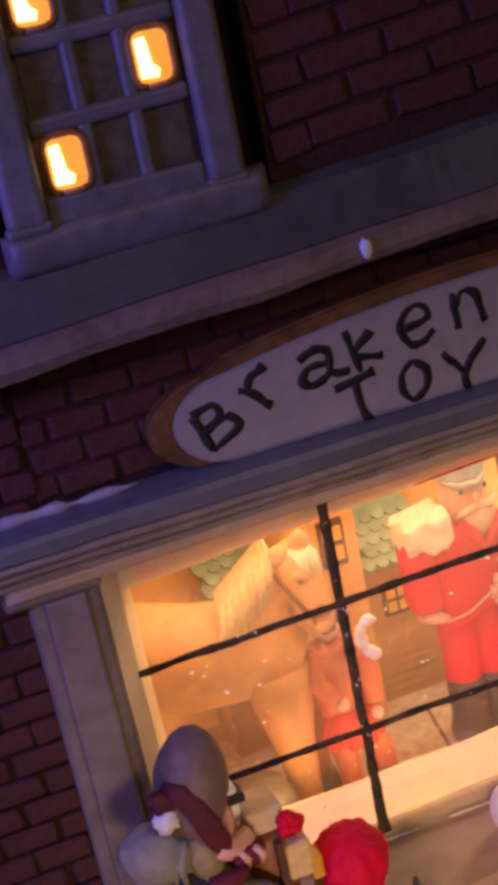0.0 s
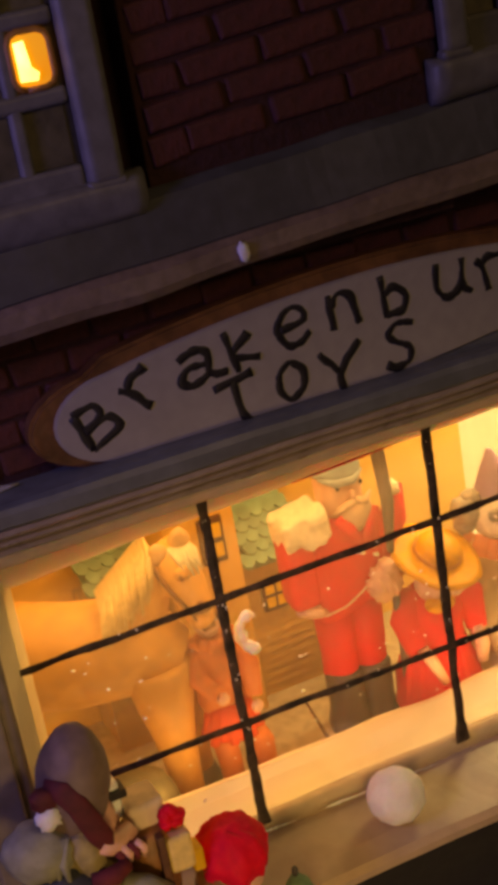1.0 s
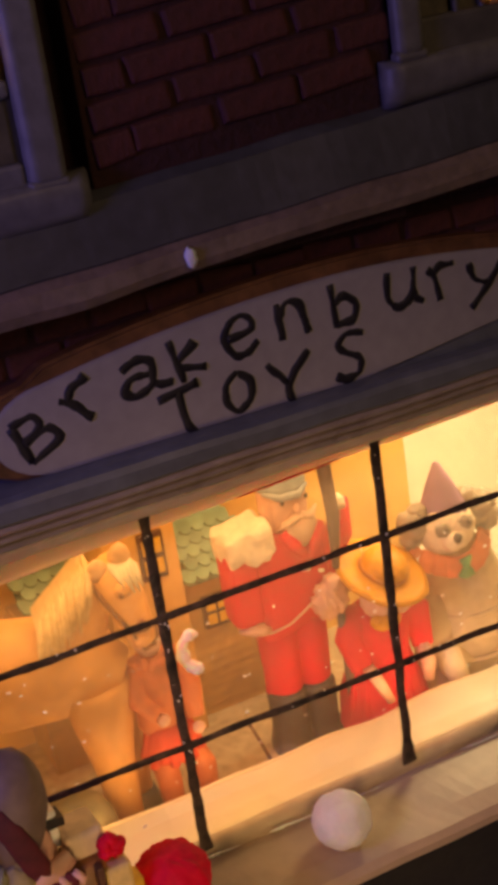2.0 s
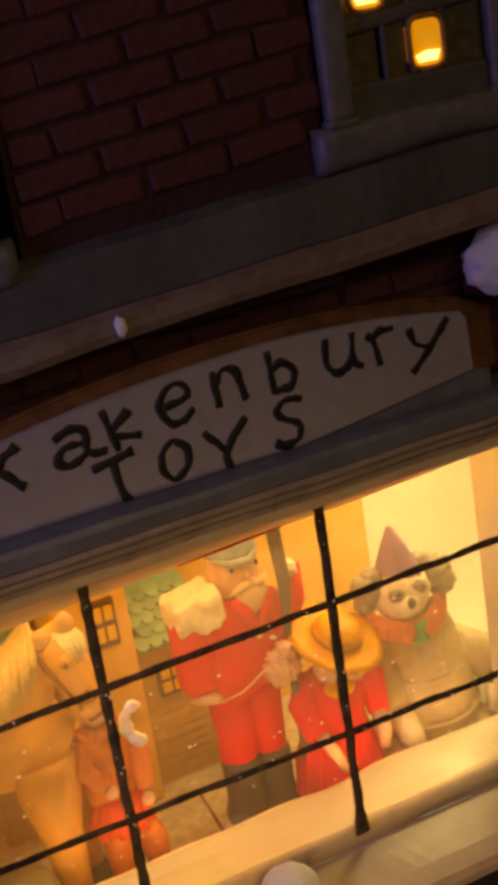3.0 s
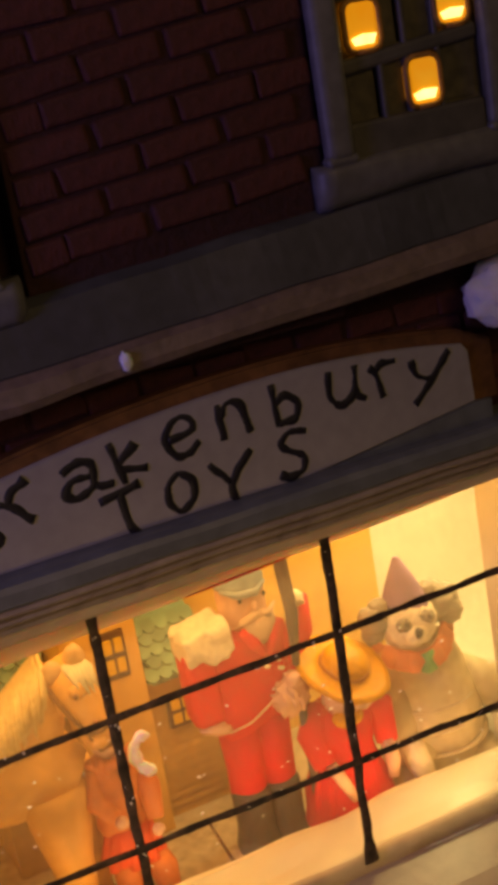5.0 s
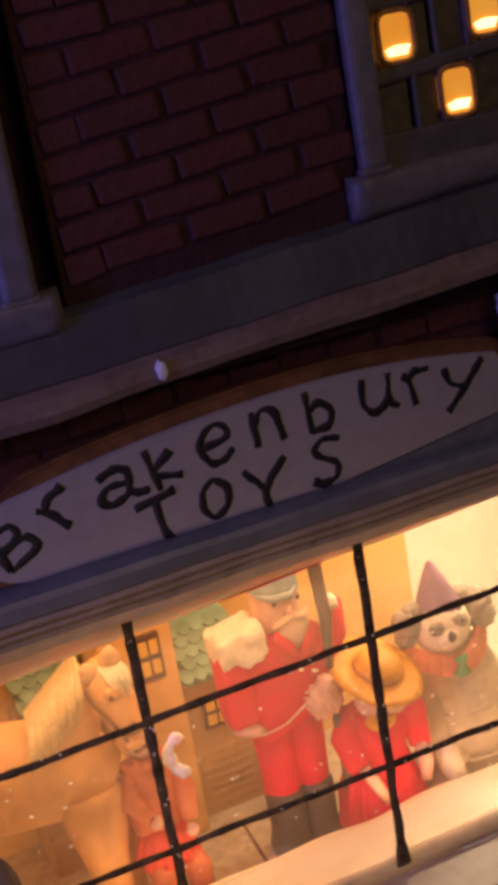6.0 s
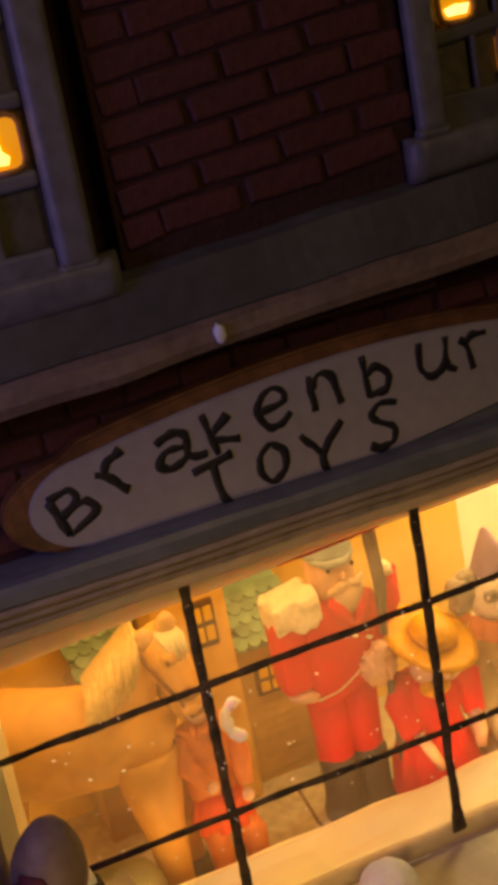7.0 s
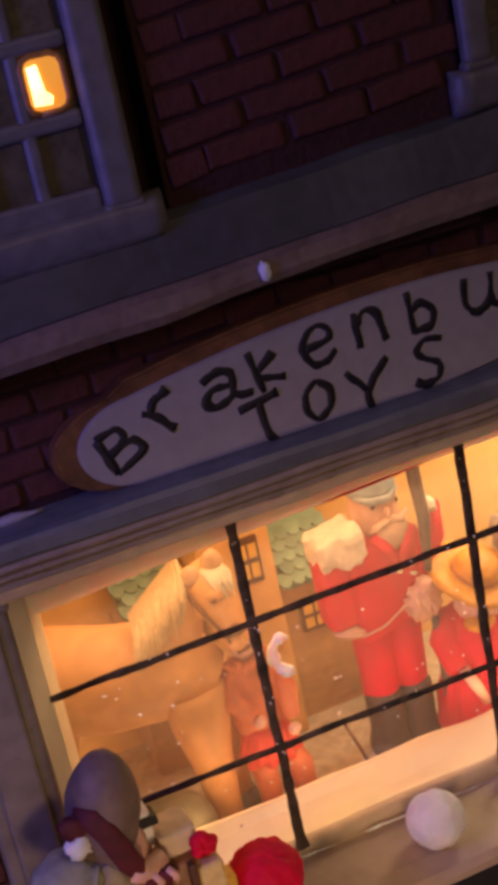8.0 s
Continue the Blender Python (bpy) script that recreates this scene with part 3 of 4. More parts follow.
GLYPHS = {
    "B": [[(0, 0), (0.05, 1)], [(0.05, 1), (0.7, 0.95), (0.75, 0.62), (0.1, 0.5)], [(0.1, 0.5), (0.95, 0.42), (0.95, 0.05), (0, 0)]],
    "r": [[(0.02, 0.86), (0.26, 0.62), (0.50, 0.0)], [(0.02, 0.84), (0.22, 0.74), (0.5, 0.92), (0.95, 0.95)]],
    "a": [[(0.1, 0.85), (0.4, 1), (0.7, 0.8), (0.65, 0.2), (1.0, 0.0)], [(0.68, 0.5), (0.25, 0.55), (0.05, 0.3), (0.25, 0.05), (0.66, 0.2)]],
    "k": [[(0.15, 1), (0.2, 0)], [(0.85, 0.75), (0.2, 0.4), (0.95, 0.1)]],
    "e": [[(0.15, 0.5), (0.85, 0.6), (0.75, 0.95), (0.35, 0.95), (0.08, 0.5), (0.3, 0.05), (0.65, 0.02), (0.95, 0.2)]],
    "n": [[(0.1, 1), (0.15, 0)], [(0.12, 0.6), (0.4, 0.95), (0.75, 0.85), (0.85, 0.4), (0.92, 0)]],
    "b": [[(0.1, 1), (0.15, 0)], [(0.14, 0.5), (0.5, 0.65), (0.9, 0.4), (0.7, 0.05), (0.15, 0.05)]],
    "u": [[(0.05, 1), (0.05, 0.3), (0.35, 0), (0.7, 0.3), (0.78, 1)], [(0.78, 1), (0.75, 0.25), (1, 0)]],
    "y": [[(0.0, 0.95), (0.15, 0.6), (0.5, 0.5)], [(1, 1), (0.5, 0.45), (0.05, 0)]],
    "T": [[(0, 0.95), (1, 1)], [(0.5, 0.97), (0.48, 0.4), (0.62, 0)]],
    "O": [[(0.5, 1), (0.12, 0.75), (0.1, 0.3), (0.45, 0.02), (0.85, 0.25), (0.88, 0.75), (0.5, 1)]],
    "Y": [[(0, 1), (0.4, 0.55)], [(1, 1), (0.4, 0.5), (0.5, 0)]],
    "S": [[(0.95, 0.95), (0.45, 1), (0.15, 0.78), (0.45, 0.55), (0.85, 0.4), (0.8, 0.1), (0.4, 0), (0.05, 0.1)]],
}


def bend(pts):
    """Rounds a stroke through its corner points."""
    out = []
    for i in range(len(pts) - 1):
        p0, p1, p2, p3 = pts[max(i - 1, 0)], pts[i], pts[i + 1], pts[min(i + 2, len(pts) - 1)]
        for s in range(5):
            t = s / 5
            out.append(tuple(0.5 * (2 * b + (c - a) * t + (2 * a - 5 * b + 4 * c - d) * t * t + (3 * b - a - 3 * c + d) * t ** 3) for a, b, c, d in zip(p0, p1, p2, p3)))
    return out + [pts[-1]]


# letter, middle x and z, width, height, lean in degrees
LETTERS = [
    ("B", -0.99, 2.26, 0.30, 0.36, 24), ("r", -0.54, 2.43, 0.34, 0.36, 24), ("a", 0.05, 2.49, 0.46, 0.32, 8),
    ("k", 0.46, 2.55, 0.32, 0.40, 10), ("e", 0.99, 2.60, 0.36, 0.35, 4), ("n", 1.52, 2.62, 0.35, 0.34, 2),
    ("b", 2.06, 2.63, 0.30, 0.40, 2), ("u", 2.71, 2.61, 0.40, 0.34, -2), ("r", 3.11, 2.57, 0.30, 0.35, -6),
    ("y", 3.64, 2.44, 0.44, 0.46, -4), ("T", 0.36, 2.05, 0.40, 0.46, 8), ("O", 0.90, 2.10, 0.30, 0.36, -4),
    ("Y", 1.44, 2.03, 0.44, 0.50, 4), ("S", 2.05, 2.13, 0.34, 0.42, -4),
]
for ch, x, z, w, h, lean in LETTERS:
    bm = bmesh.new()
    for stroke in GLYPHS[ch]:
        pts = []
        for u, v in bend(stroke):
            p = Vector(((u - 0.5) * w, (v - 0.5) * h))
            c, s = math.cos(radians(lean)), math.sin(radians(lean))
            pts.append((x + p.x * c - p.y * s, -0.545, z + p.x * s + p.y * c))
        rad = [0.036 * (1 + 0.55 * noise.noise(Vector(p) * 7) + 0.35 * noise.noise(Vector(p) * 23)) for p in pts]
        pts = [(a + 0.014 * noise.noise(Vector((a * 9, 3, c * 9))), b, c + 0.014 * noise.noise(Vector((a * 9, 8, c * 9)))) for a, b, c in pts]
        tube(bm, pts, rad, 0, 8, 0.25)
    part("letter", bm, INK, sign, smooth=True)

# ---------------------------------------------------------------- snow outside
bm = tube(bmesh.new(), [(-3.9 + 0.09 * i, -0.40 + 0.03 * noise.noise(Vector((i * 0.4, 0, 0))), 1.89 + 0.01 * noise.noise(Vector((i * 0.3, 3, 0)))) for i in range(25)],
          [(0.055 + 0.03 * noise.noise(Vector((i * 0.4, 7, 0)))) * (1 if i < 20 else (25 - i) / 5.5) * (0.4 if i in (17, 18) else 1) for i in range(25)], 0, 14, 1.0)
tagged(part("snow_drift", bm, GREY_SNOW, smooth=True), "thin strip of grey-white snow on the ledge", "snow")
tagged(part("snow_clump", blob(bmesh.new(), (0.48, -0.96, 3.49), (0.055, 0.04, 0.085), 0, rough=0.5, seg=14), SNOW, smooth=True), "tiny white snow clump on the cornice lip", "snow")
bm = blob(bmesh.new(), (4.50, -0.72, 3.12), (0.44, 0.33, 0.33), 0, rough=0.3, seg=24)
tagged(part("snow_clump", bm, SNOW, smooth=True), "round white snow clump beside the sign", "snow")
tagged(part("snowball", blob(bmesh.new(), (1.31, -0.52, -2.66), (0.31, 0.30, 0.30), 0, rough=0.06, seg=44), SNOW, smooth=True), "white snowball on the window sill", "snowball")
flake = [(0.33, 0.03, -0.37), (0.23, 0.04, -0.36), (0.15, 0.05, -0.46), (0.17, 0.05, -0.62), (0.24, 0.04, -0.71), (0.32, 0.03, -0.77)]
bm = tube(bmesh.new(), bend(flake), [0.062 * (1 + 0.6 * noise.noise(Vector((i * 0.35, 2, 0)))) * min(1, (i + 1) / 4, (27 - i) / 4) for i in range(26)], 0, 10, 0.5)
tagged(part("paint_flake", bm, FLAKE, smooth=True), "curled white flake stuck to the pane", "flake")
bm = bmesh.new()
for i in range(70):
    s = rnd.uniform(0.006, 0.015)
    blob(bm, (rnd.uniform(-2.1, 4.9), 0.028, rnd.uniform(-2.2, -0.2)), (s * rnd.uniform(1, 2.2), 0.006, s), 0, (0, rnd.uniform(-40, 40), 0), seg=6)
tagged(part("snow_specks", bm, FLAKE), "tiny white specks stuck to the pane", "specks", kind="stuff")

bm = bmesh.new()
for i in range(44):
    if i % 2:
        p = (rnd.choice((-0.005, 2.475)) + rnd.uniform(-0.04, 0.04), -0.03, rnd.uniform(-2.4, 0.9))
    else:
        px = rnd.uniform(-1.6, 4.6)
        p = (px, -0.045, rnd.choice((-0.04, -1.47)) - 0.016 * px * (rnd.random() < 0.5) + rnd.uniform(-0.03, 0.03))
    s = rnd.uniform(0.004, 0.012)
    blob(bm, p, (s, 0.006, s * 1.4), 0, (0, rnd.uniform(-60, 60), 0), 0.3, 6)
tagged(part("snow_specks", bm, SPECK), "tiny white specks stuck to the black bars", "specks", kind="stuff")

# ---------------------------------------------------------------- toys in the window (floor at -3.2)


def toy_soldier():
    bm = bmesh.new()
    x, y = 2.16, 1.78
    for s in (-1, 1):
        lathe(bm, [(0.25, -3.21), (0.26, -3.1), (0.225, -2.9), (0.225, -2.45), (0.20, -2.40)], (x - 0.05 + s * 0.19, y - 0.06, 0), 3, squash=1.15, rough=0.08)
        lathe(bm, [(0.205, -2.60), (0.212, -2.44), (0.228, -2.1), (0.25, -1.5)], (x - 0.05 + s * 0.19, y - 0.02, 0), 0, rough=0.10)
    # coat: one broad block, a little slanted at the hem
    tmp = bmesh.new()
    box(tmp, x - 0.50, x + 0.42, y - 0.31, y + 0.30, -1.62, -0.42, 0.13, 4)
    bmesh.ops.subdivide_edges(tmp, edges=tmp.edges[:], cuts=3, use_grid_fill=True)
    for v in tmp.verts:
        if v.co.z < -1.4:
            v.co.z += (v.co.x - x) * 0.14
        v.co += Vector((0, 1, 0)) * 0.07 * noise.noise(Vector((v.co.x * 5, 2, v.co.z * 1.3)))
    merge(bm, tmp, 0)
    # straight arm down the side, bent forearm meeting the hands
    tmp = bmesh.new()
    box(tmp, x - 0.80, x - 0.42, y - 0.30, y + 0.12, -1.40, -0.45, 0.12, 4)
    bmesh.ops.subdivide_edges(tmp, edges=tmp.edges[:], cuts=2, use_grid_fill=True)
    for v in tmp.verts:
        v.co += Vector((0.6, 1, 0)) * 0.05 * noise.noise(v.co * 3)
    merge(bm, tmp, 0)
    blob(bm, (x - 0.56, y - 0.22, -1.44), (0.20, 0.13, 0.075), 1, (0, 16, 0), 0.3, 20, 5)
    tube(bm, [(x - 0.46, y - 0.33, -1.50), (x - 0.20, y - 0.37, -1.45), (x + 0.02, y - 0.38, -1.33), (x + 0.14, y - 0.40, -1.24)], [0.013, 0.012, 0.014, 0.02], 6, 8)
    tube(bm, [(x + 0.40, y, -0.62), (x + 0.52, y - 0.12, -1.0), (x + 0.42, y - 0.30, -1.18)], [0.17, 0.17, 0.14], 0, 12)
    blob(bm, (x + 0.31, y - 0.40, -1.30), (0.21, 0.14, 0.22), 1, (0, 18, 0), 0.5, 24, 5)
    blob(bm, (x + 0.36, y - 0.44, -1.10), (0.12, 0.09, 0.11), 1, (0, 30, 0), 0.5, 16, 5)
    for k in range(3):
        tube(bm, [(x + 0.17 + 0.09 * k, y - 0.50, -1.20 - 0.03 * k), (x + 0.20 + 0.09 * k, y - 0.545, -1.30 - 0.03 * k), (x + 0.21 + 0.09 * k, y - 0.50, -1.40 - 0.03 * k)], [0.03, 0.035, 0.025], 1, 8)
    # fur cape over one shoulder, ragged along its lower edge
    tmp = bmesh.new()
    box(tmp, x - 0.80, x - 0.20, y - 0.37, y + 0.2, -0.62, -0.22, 0.11, 4)
    bmesh.ops.subdivide_edges(tmp, edges=tmp.edges[:], cuts=4, use_grid_fill=True)
    for v in tmp.verts:
        v.co.z += 0.13 * max(0.0, v.co.x - x + 0.62) if v.co.z > -0.4 else 0.0
        v.co += Vector((1, 1, 1)) * 0.05 * noise.noise(v.co * 6)
        if v.co.z < -0.55:
            v.co.z += 0.10 * noise.noise(Vector((v.co.x * 9, v.co.y * 3, 1)))
    merge(bm, tmp, 2)
    # raised arm beside the gun with its pale cuff
    tube(bm, [(x + 0.50, y - 0.05, -0.98), (x + 0.68, y - 0.12, -0.68), (x + 0.72, y - 0.14, -0.28)], [0.18, 0.16, 0.11], 0, 14)
    blob(bm, (x + 0.63, y - 0.20, -0.26), (0.11, 0.15, 0.09), 2, (0, 20, 0), 0.35)
    # head, moustache and pointed beard
    lathe(bm, [(0.20, -0.46), (0.27, -0.32), (0.285, 0.0), (0.28, 0.12)], (x + 0.06, y - 0.05, 0), 1, squash=0.95, rough=0.03)
    tube(bm, [(x + 0.12, y - 0.24, -0.26), (x + 0.13, y - 0.30, -0.38), (x + 0.13, y - 0.31, -0.50), (x + 0.14, y - 0.28, -0.64)], [0.22, 0.20, 0.13, 0.02], 6, 14, 0.6)
    for s in (-1, 1):
        tube(bm, [(x + 0.11, y - 0.35, -0.21), (x + 0.11 + s * 0.13, y - 0.36, -0.25), (x + 0.11 + s * 0.26, y - 0.26, -0.27 + 0.08 * s)], [0.05, 0.05, 0.012], 6, 8)
    blob(bm, (x + 0.10, y - 0.37, -0.30), (0.07, 0.03, 0.025), 1, (0, 6, 0), seg=10)
    blob(bm, (x + 0.09, y - 0.35, -0.13), (0.04, 0.05, 0.065), 1)
    for s in (-0.07, 0.23):
        blob(bm, (x + s, y - 0.325, -0.02), (0.026, 0.02, 0.034), 3, seg=10)
    lathe(bm, [(0.285, 0.07), (0.30, 0.09), (0.30, 0.13), (0.285, 0.16), (0.29, 0.5), (0.29, 0.95), (0.2, 1.02)], (x + 0.06, y - 0.04, 0), 4, rough=0.08)
    tube(bm, [(x - 0.24, y - 0.20, 0.10), (x - 0.10, y - 0.36, 0.06), (x + 0.12, y - 0.38, 0.05), (x + 0.30, y - 0.24, 0.09)], [0.02, 0.05, 0.05, 0.02], 4, 8, 0.6)
    # lapels and small buttons
    for s in (-1, 1):
        tube(bm, [(x + 0.13 + s * 0.24, y - 0.30, -0.38), (x + 0.13 + s * 0.14, y - 0.37, -0.54), (x + 0.13, y - 0.37, -0.74)], [0.07, 0.075, 0.03], 0, 10, 0.5)
    for px, pz in ((0.10, -0.86), (0.24, -0.82), (0.27, -0.94)):
        blob(bm, (x + px, y - 0.37, pz), (0.045, 0.03, 0.022), 2, (0, 20, 0), 0.3, 8)
    # gun, broad at the barrel
    tube(bm, [(x + 0.46, y - 0.36, 0.75), (x + 0.46, y - 0.39, 0.2), (x + 0.48, y - 0.42, -0.3), (x + 0.44, y - 0.40, -0.95)], [0.075, 0.085, 0.08, 0.045], 5, 8)
    tube(bm, [(x + 0.40, y - 0.44, -1.5), (x + 0.42, y - 0.44, -2.1), (x + 0.44, y - 0.40, -2.6)], [0.05, 0.06, 0.07], 5, 8)
    return tagged(part("toy_soldier", bm, [RED, SKIN, BEARD, DARK, BLUE_GREY, GUN, WHISKER], smooth=True), "red-coated toy soldier with cream fur shoulder on the shop floor", "toy soldier")


def toy_doll():
    bm = bmesh.new()
    x, y = 3.06, 1.40
    lathe(bm, [(0.50, -3.21), (0.56, -2.95), (0.50, -2.6), (0.38, -2.15), (0.42, -1.85), (0.34, -1.62), (0.15, -1.50)], (x - 0.05, y, 0), 0, squash=0.8, rough=0.16, seg=30)
    for i in range(7):
        a = radians(195 + i * 25)
        tube(bm, [(x - 0.05 + 0.33 * math.cos(a), y + 0.27 * math.sin(a), -2.1), (x - 0.05 + 0.47 * math.cos(a), y + 0.36 * math.sin(a), -2.65), (x - 0.05 + 0.54 * math.cos(a), y + 0.42 * math.sin(a), -3.15)], [0.02, 0.06, 0.08], 0)
    tube(bm, [(x - 0.25, y, -1.55), (x - 0.46, y - 0.10, -1.85), (x - 0.44, y - 0.30, -2.15)], [0.17, 0.17, 0.13], 0, 14)
    tube(bm, [(x + 0.20, y, -1.55), (x + 0.46, y - 0.08, -1.80), (x + 0.44, y - 0.2, -2.20)], [0.17, 0.18, 0.13], 0, 14)
    tube(bm, [(x - 0.40, y - 0.36, -2.12), (x - 0.30, y - 0.42, -2.35), (x - 0.20, y - 0.46, -2.60)], [0.07, 0.075, 0.05], 1, 10)
    tube(bm, [(x + 0.42, y - 0.24, -2.15), (x + 0.42, y - 0.32, -2.38), (x + 0.38, y - 0.36, -2.58)], [0.085, 0.09, 0.06], 1, 10)
    blob(bm, (x + 0.0, y - 0.16, -1.46), (0.27, 0.24, 0.24), 1)
    blob(bm, (x - 0.06, y - 0.30, -1.66), (0.19, 0.10, 0.12), 2, (0, 10, 0), 0.3)
    blob(bm, (x + 0.20, y - 0.24, -1.56), (0.15, 0.12, 0.09), 1, (0, -20, 0), 0.3)
    lathe(bm, [(0.47, -0.05), (0.55, -0.025), (0.56, 0.015), (0.48, 0.03), (0.36, 0.02), (0.285, 0.05), (0.275, 0.14), (0.225, 0.21), (0.10, 0.245), (0.02, 0.25)], (x + 0.06, y - 0.12, -1.16), 2, (24, 14, 0), 40, rough=0.06)
    lathe(bm, [(0.285, 0.04), (0.305, 0.06), (0.30, 0.09), (0.28, 0.10)], (x + 0.06, y - 0.12, -1.16), 3, (24, 14, 0), 32, rough=0.05)
    return tagged(part("toy_doll", bm, [RED, SKIN, YELLOW, BAND], smooth=True), "red-dressed toy doll with a wide yellow hat", "doll")


def toy_bear():
    bm = bmesh.new()
    x, y = 4.18, 1.62
    lathe(bm, [(0.5, -3.21), (0.66, -3.0), (0.68, -2.5), (0.58, -1.95), (0.42, -1.5), (0.25, -1.3)], (x + 0.22, y + 0.05, 0), 0, squash=0.85, rough=0.1)
    tube(bm, [(x + 0.5, y, -1.85), (x + 1.0, y - 0.1, -2.2), (x + 1.25, y - 0.25, -2.75)], [0.24, 0.26, 0.17], 0, 12)
    tube(bm, [(x - 0.2, y, -1.9), (x - 0.38, y - 0.2, -2.4), (x - 0.22, y - 0.45, -2.7)], [0.22, 0.24, 0.2], 0, 12)
    for s in (-0.28, 0.62):
        tube(bm, [(x + s, y - 0.2, -2.95), (x + s * 1.2, y - 0.6, -3.12)], [0.3, 0.26], 0, 12)
    for k in range(4):
        a = -2.05 - 0.27 * k
        tube(bm, [(x + 0.22 + (0.56 + 0.05 * k) * math.cos(radians(d)), y + 0.05 - (0.52 + 0.05 * k) * math.sin(radians(d)), a - 0.05 * math.sin(radians(d))) for d in range(20, 165, 12)], 0.035, 0)
    blob(bm, (x + 0.0, y - 0.08, -1.02), (0.36, 0.34, 0.34), 1, rough=0.10)
    blob(bm, (x - 0.08, y - 0.36, -1.08), (0.17, 0.14, 0.13), 1, rough=0.1)
    blob(bm, (x - 0.10, y - 0.49, -1.01), (0.055, 0.04, 0.065), 2, (0, 10, 0), 0.4, 12)
    for s in (-0.22, 0.10):
        blob(bm, (x + s, y - 0.38, -0.91), (0.11, 0.035, 0.08), 3, (0, 20, 0), 0.5, 14)
        blob(bm, (x + s + 0.02, y - 0.41, -0.90), (0.025, 0.02, 0.025), 2, seg=8)
    for cx, cz, r in ((-0.40, -0.90, 0.19), (-0.44, -1.05, 0.14), (-0.32, -0.78, 0.13), (0.46, -0.95, 0.22), (0.58, -1.08, 0.20), (0.36, -0.80, 0.15), (0.62, -0.92, 0.14)):
        blob(bm, (x + cx, y - 0.02, cz), (r, r, r), 3, rough=0.28, freq=4)
    lathe(bm, [(0.30, -0.04), (0.28, 0.04), (0.17, 0.32), (0.04, 0.60), (0.01, 0.62)], (x + 0.02, y - 0.05, -0.82), 4, (0, -4, 0), rough=0.08)
    for s in range(-4, 5):
        box(bm, -0.10, 0.10, -0.025, 0.03, -0.17, 0.08, 0.022, 2, 5, Matrix.Translation((x + 0.02 + s * 0.125, y - 0.40 + 0.02 * s * s, -1.38 + 0.012 * s * s)) @ pose(0, 0, 0, -25, -s * 9, s * 14))
    prism(bm, [(x - 0.10, -1.30), (x + 0.06, -1.28), (x + 0.02, -1.38), (x + 0.09, -1.52), (x - 0.04, -1.55), (x - 0.13, -1.50), (x - 0.05, -1.40)], y - 0.52, y - 0.45, 6, 0.01)
    tube(bm, [(x + 0.95, y - 0.45, -2.3), (x + 1.25, y - 0.5, -2.85)], [0.07, 0.06], 2)
    tube(bm, [(x - 0.36, y - 0.34, -2.35), (x - 0.34, y - 0.50, -2.62), (x - 0.26, y - 0.56, -2.86)], [0.15, 0.16, 0.10], 1, 12)
    tube(bm, [(x + 0.98, y - 0.40, -2.5), (x + 0.86, y - 0.50, -2.78)], [0.14, 0.10], 1, 12)
    tube(bm, [(x - 0.2, y - 0.66, -3.2), (x + 0.3, y - 0.62, -3.14), (x + 0.8, y - 0.5, -3.05)], [0.14, 0.15, 0.12], 7, 10)
    return tagged(part("toy_clown_bear", bm, [TAUPE, BEARD, DARK, GREY, PURPLE, RUST, LEAF, BLUE_GREY], smooth=True), "taupe toy bear with purple cone hat and red ruff", "toy bear")


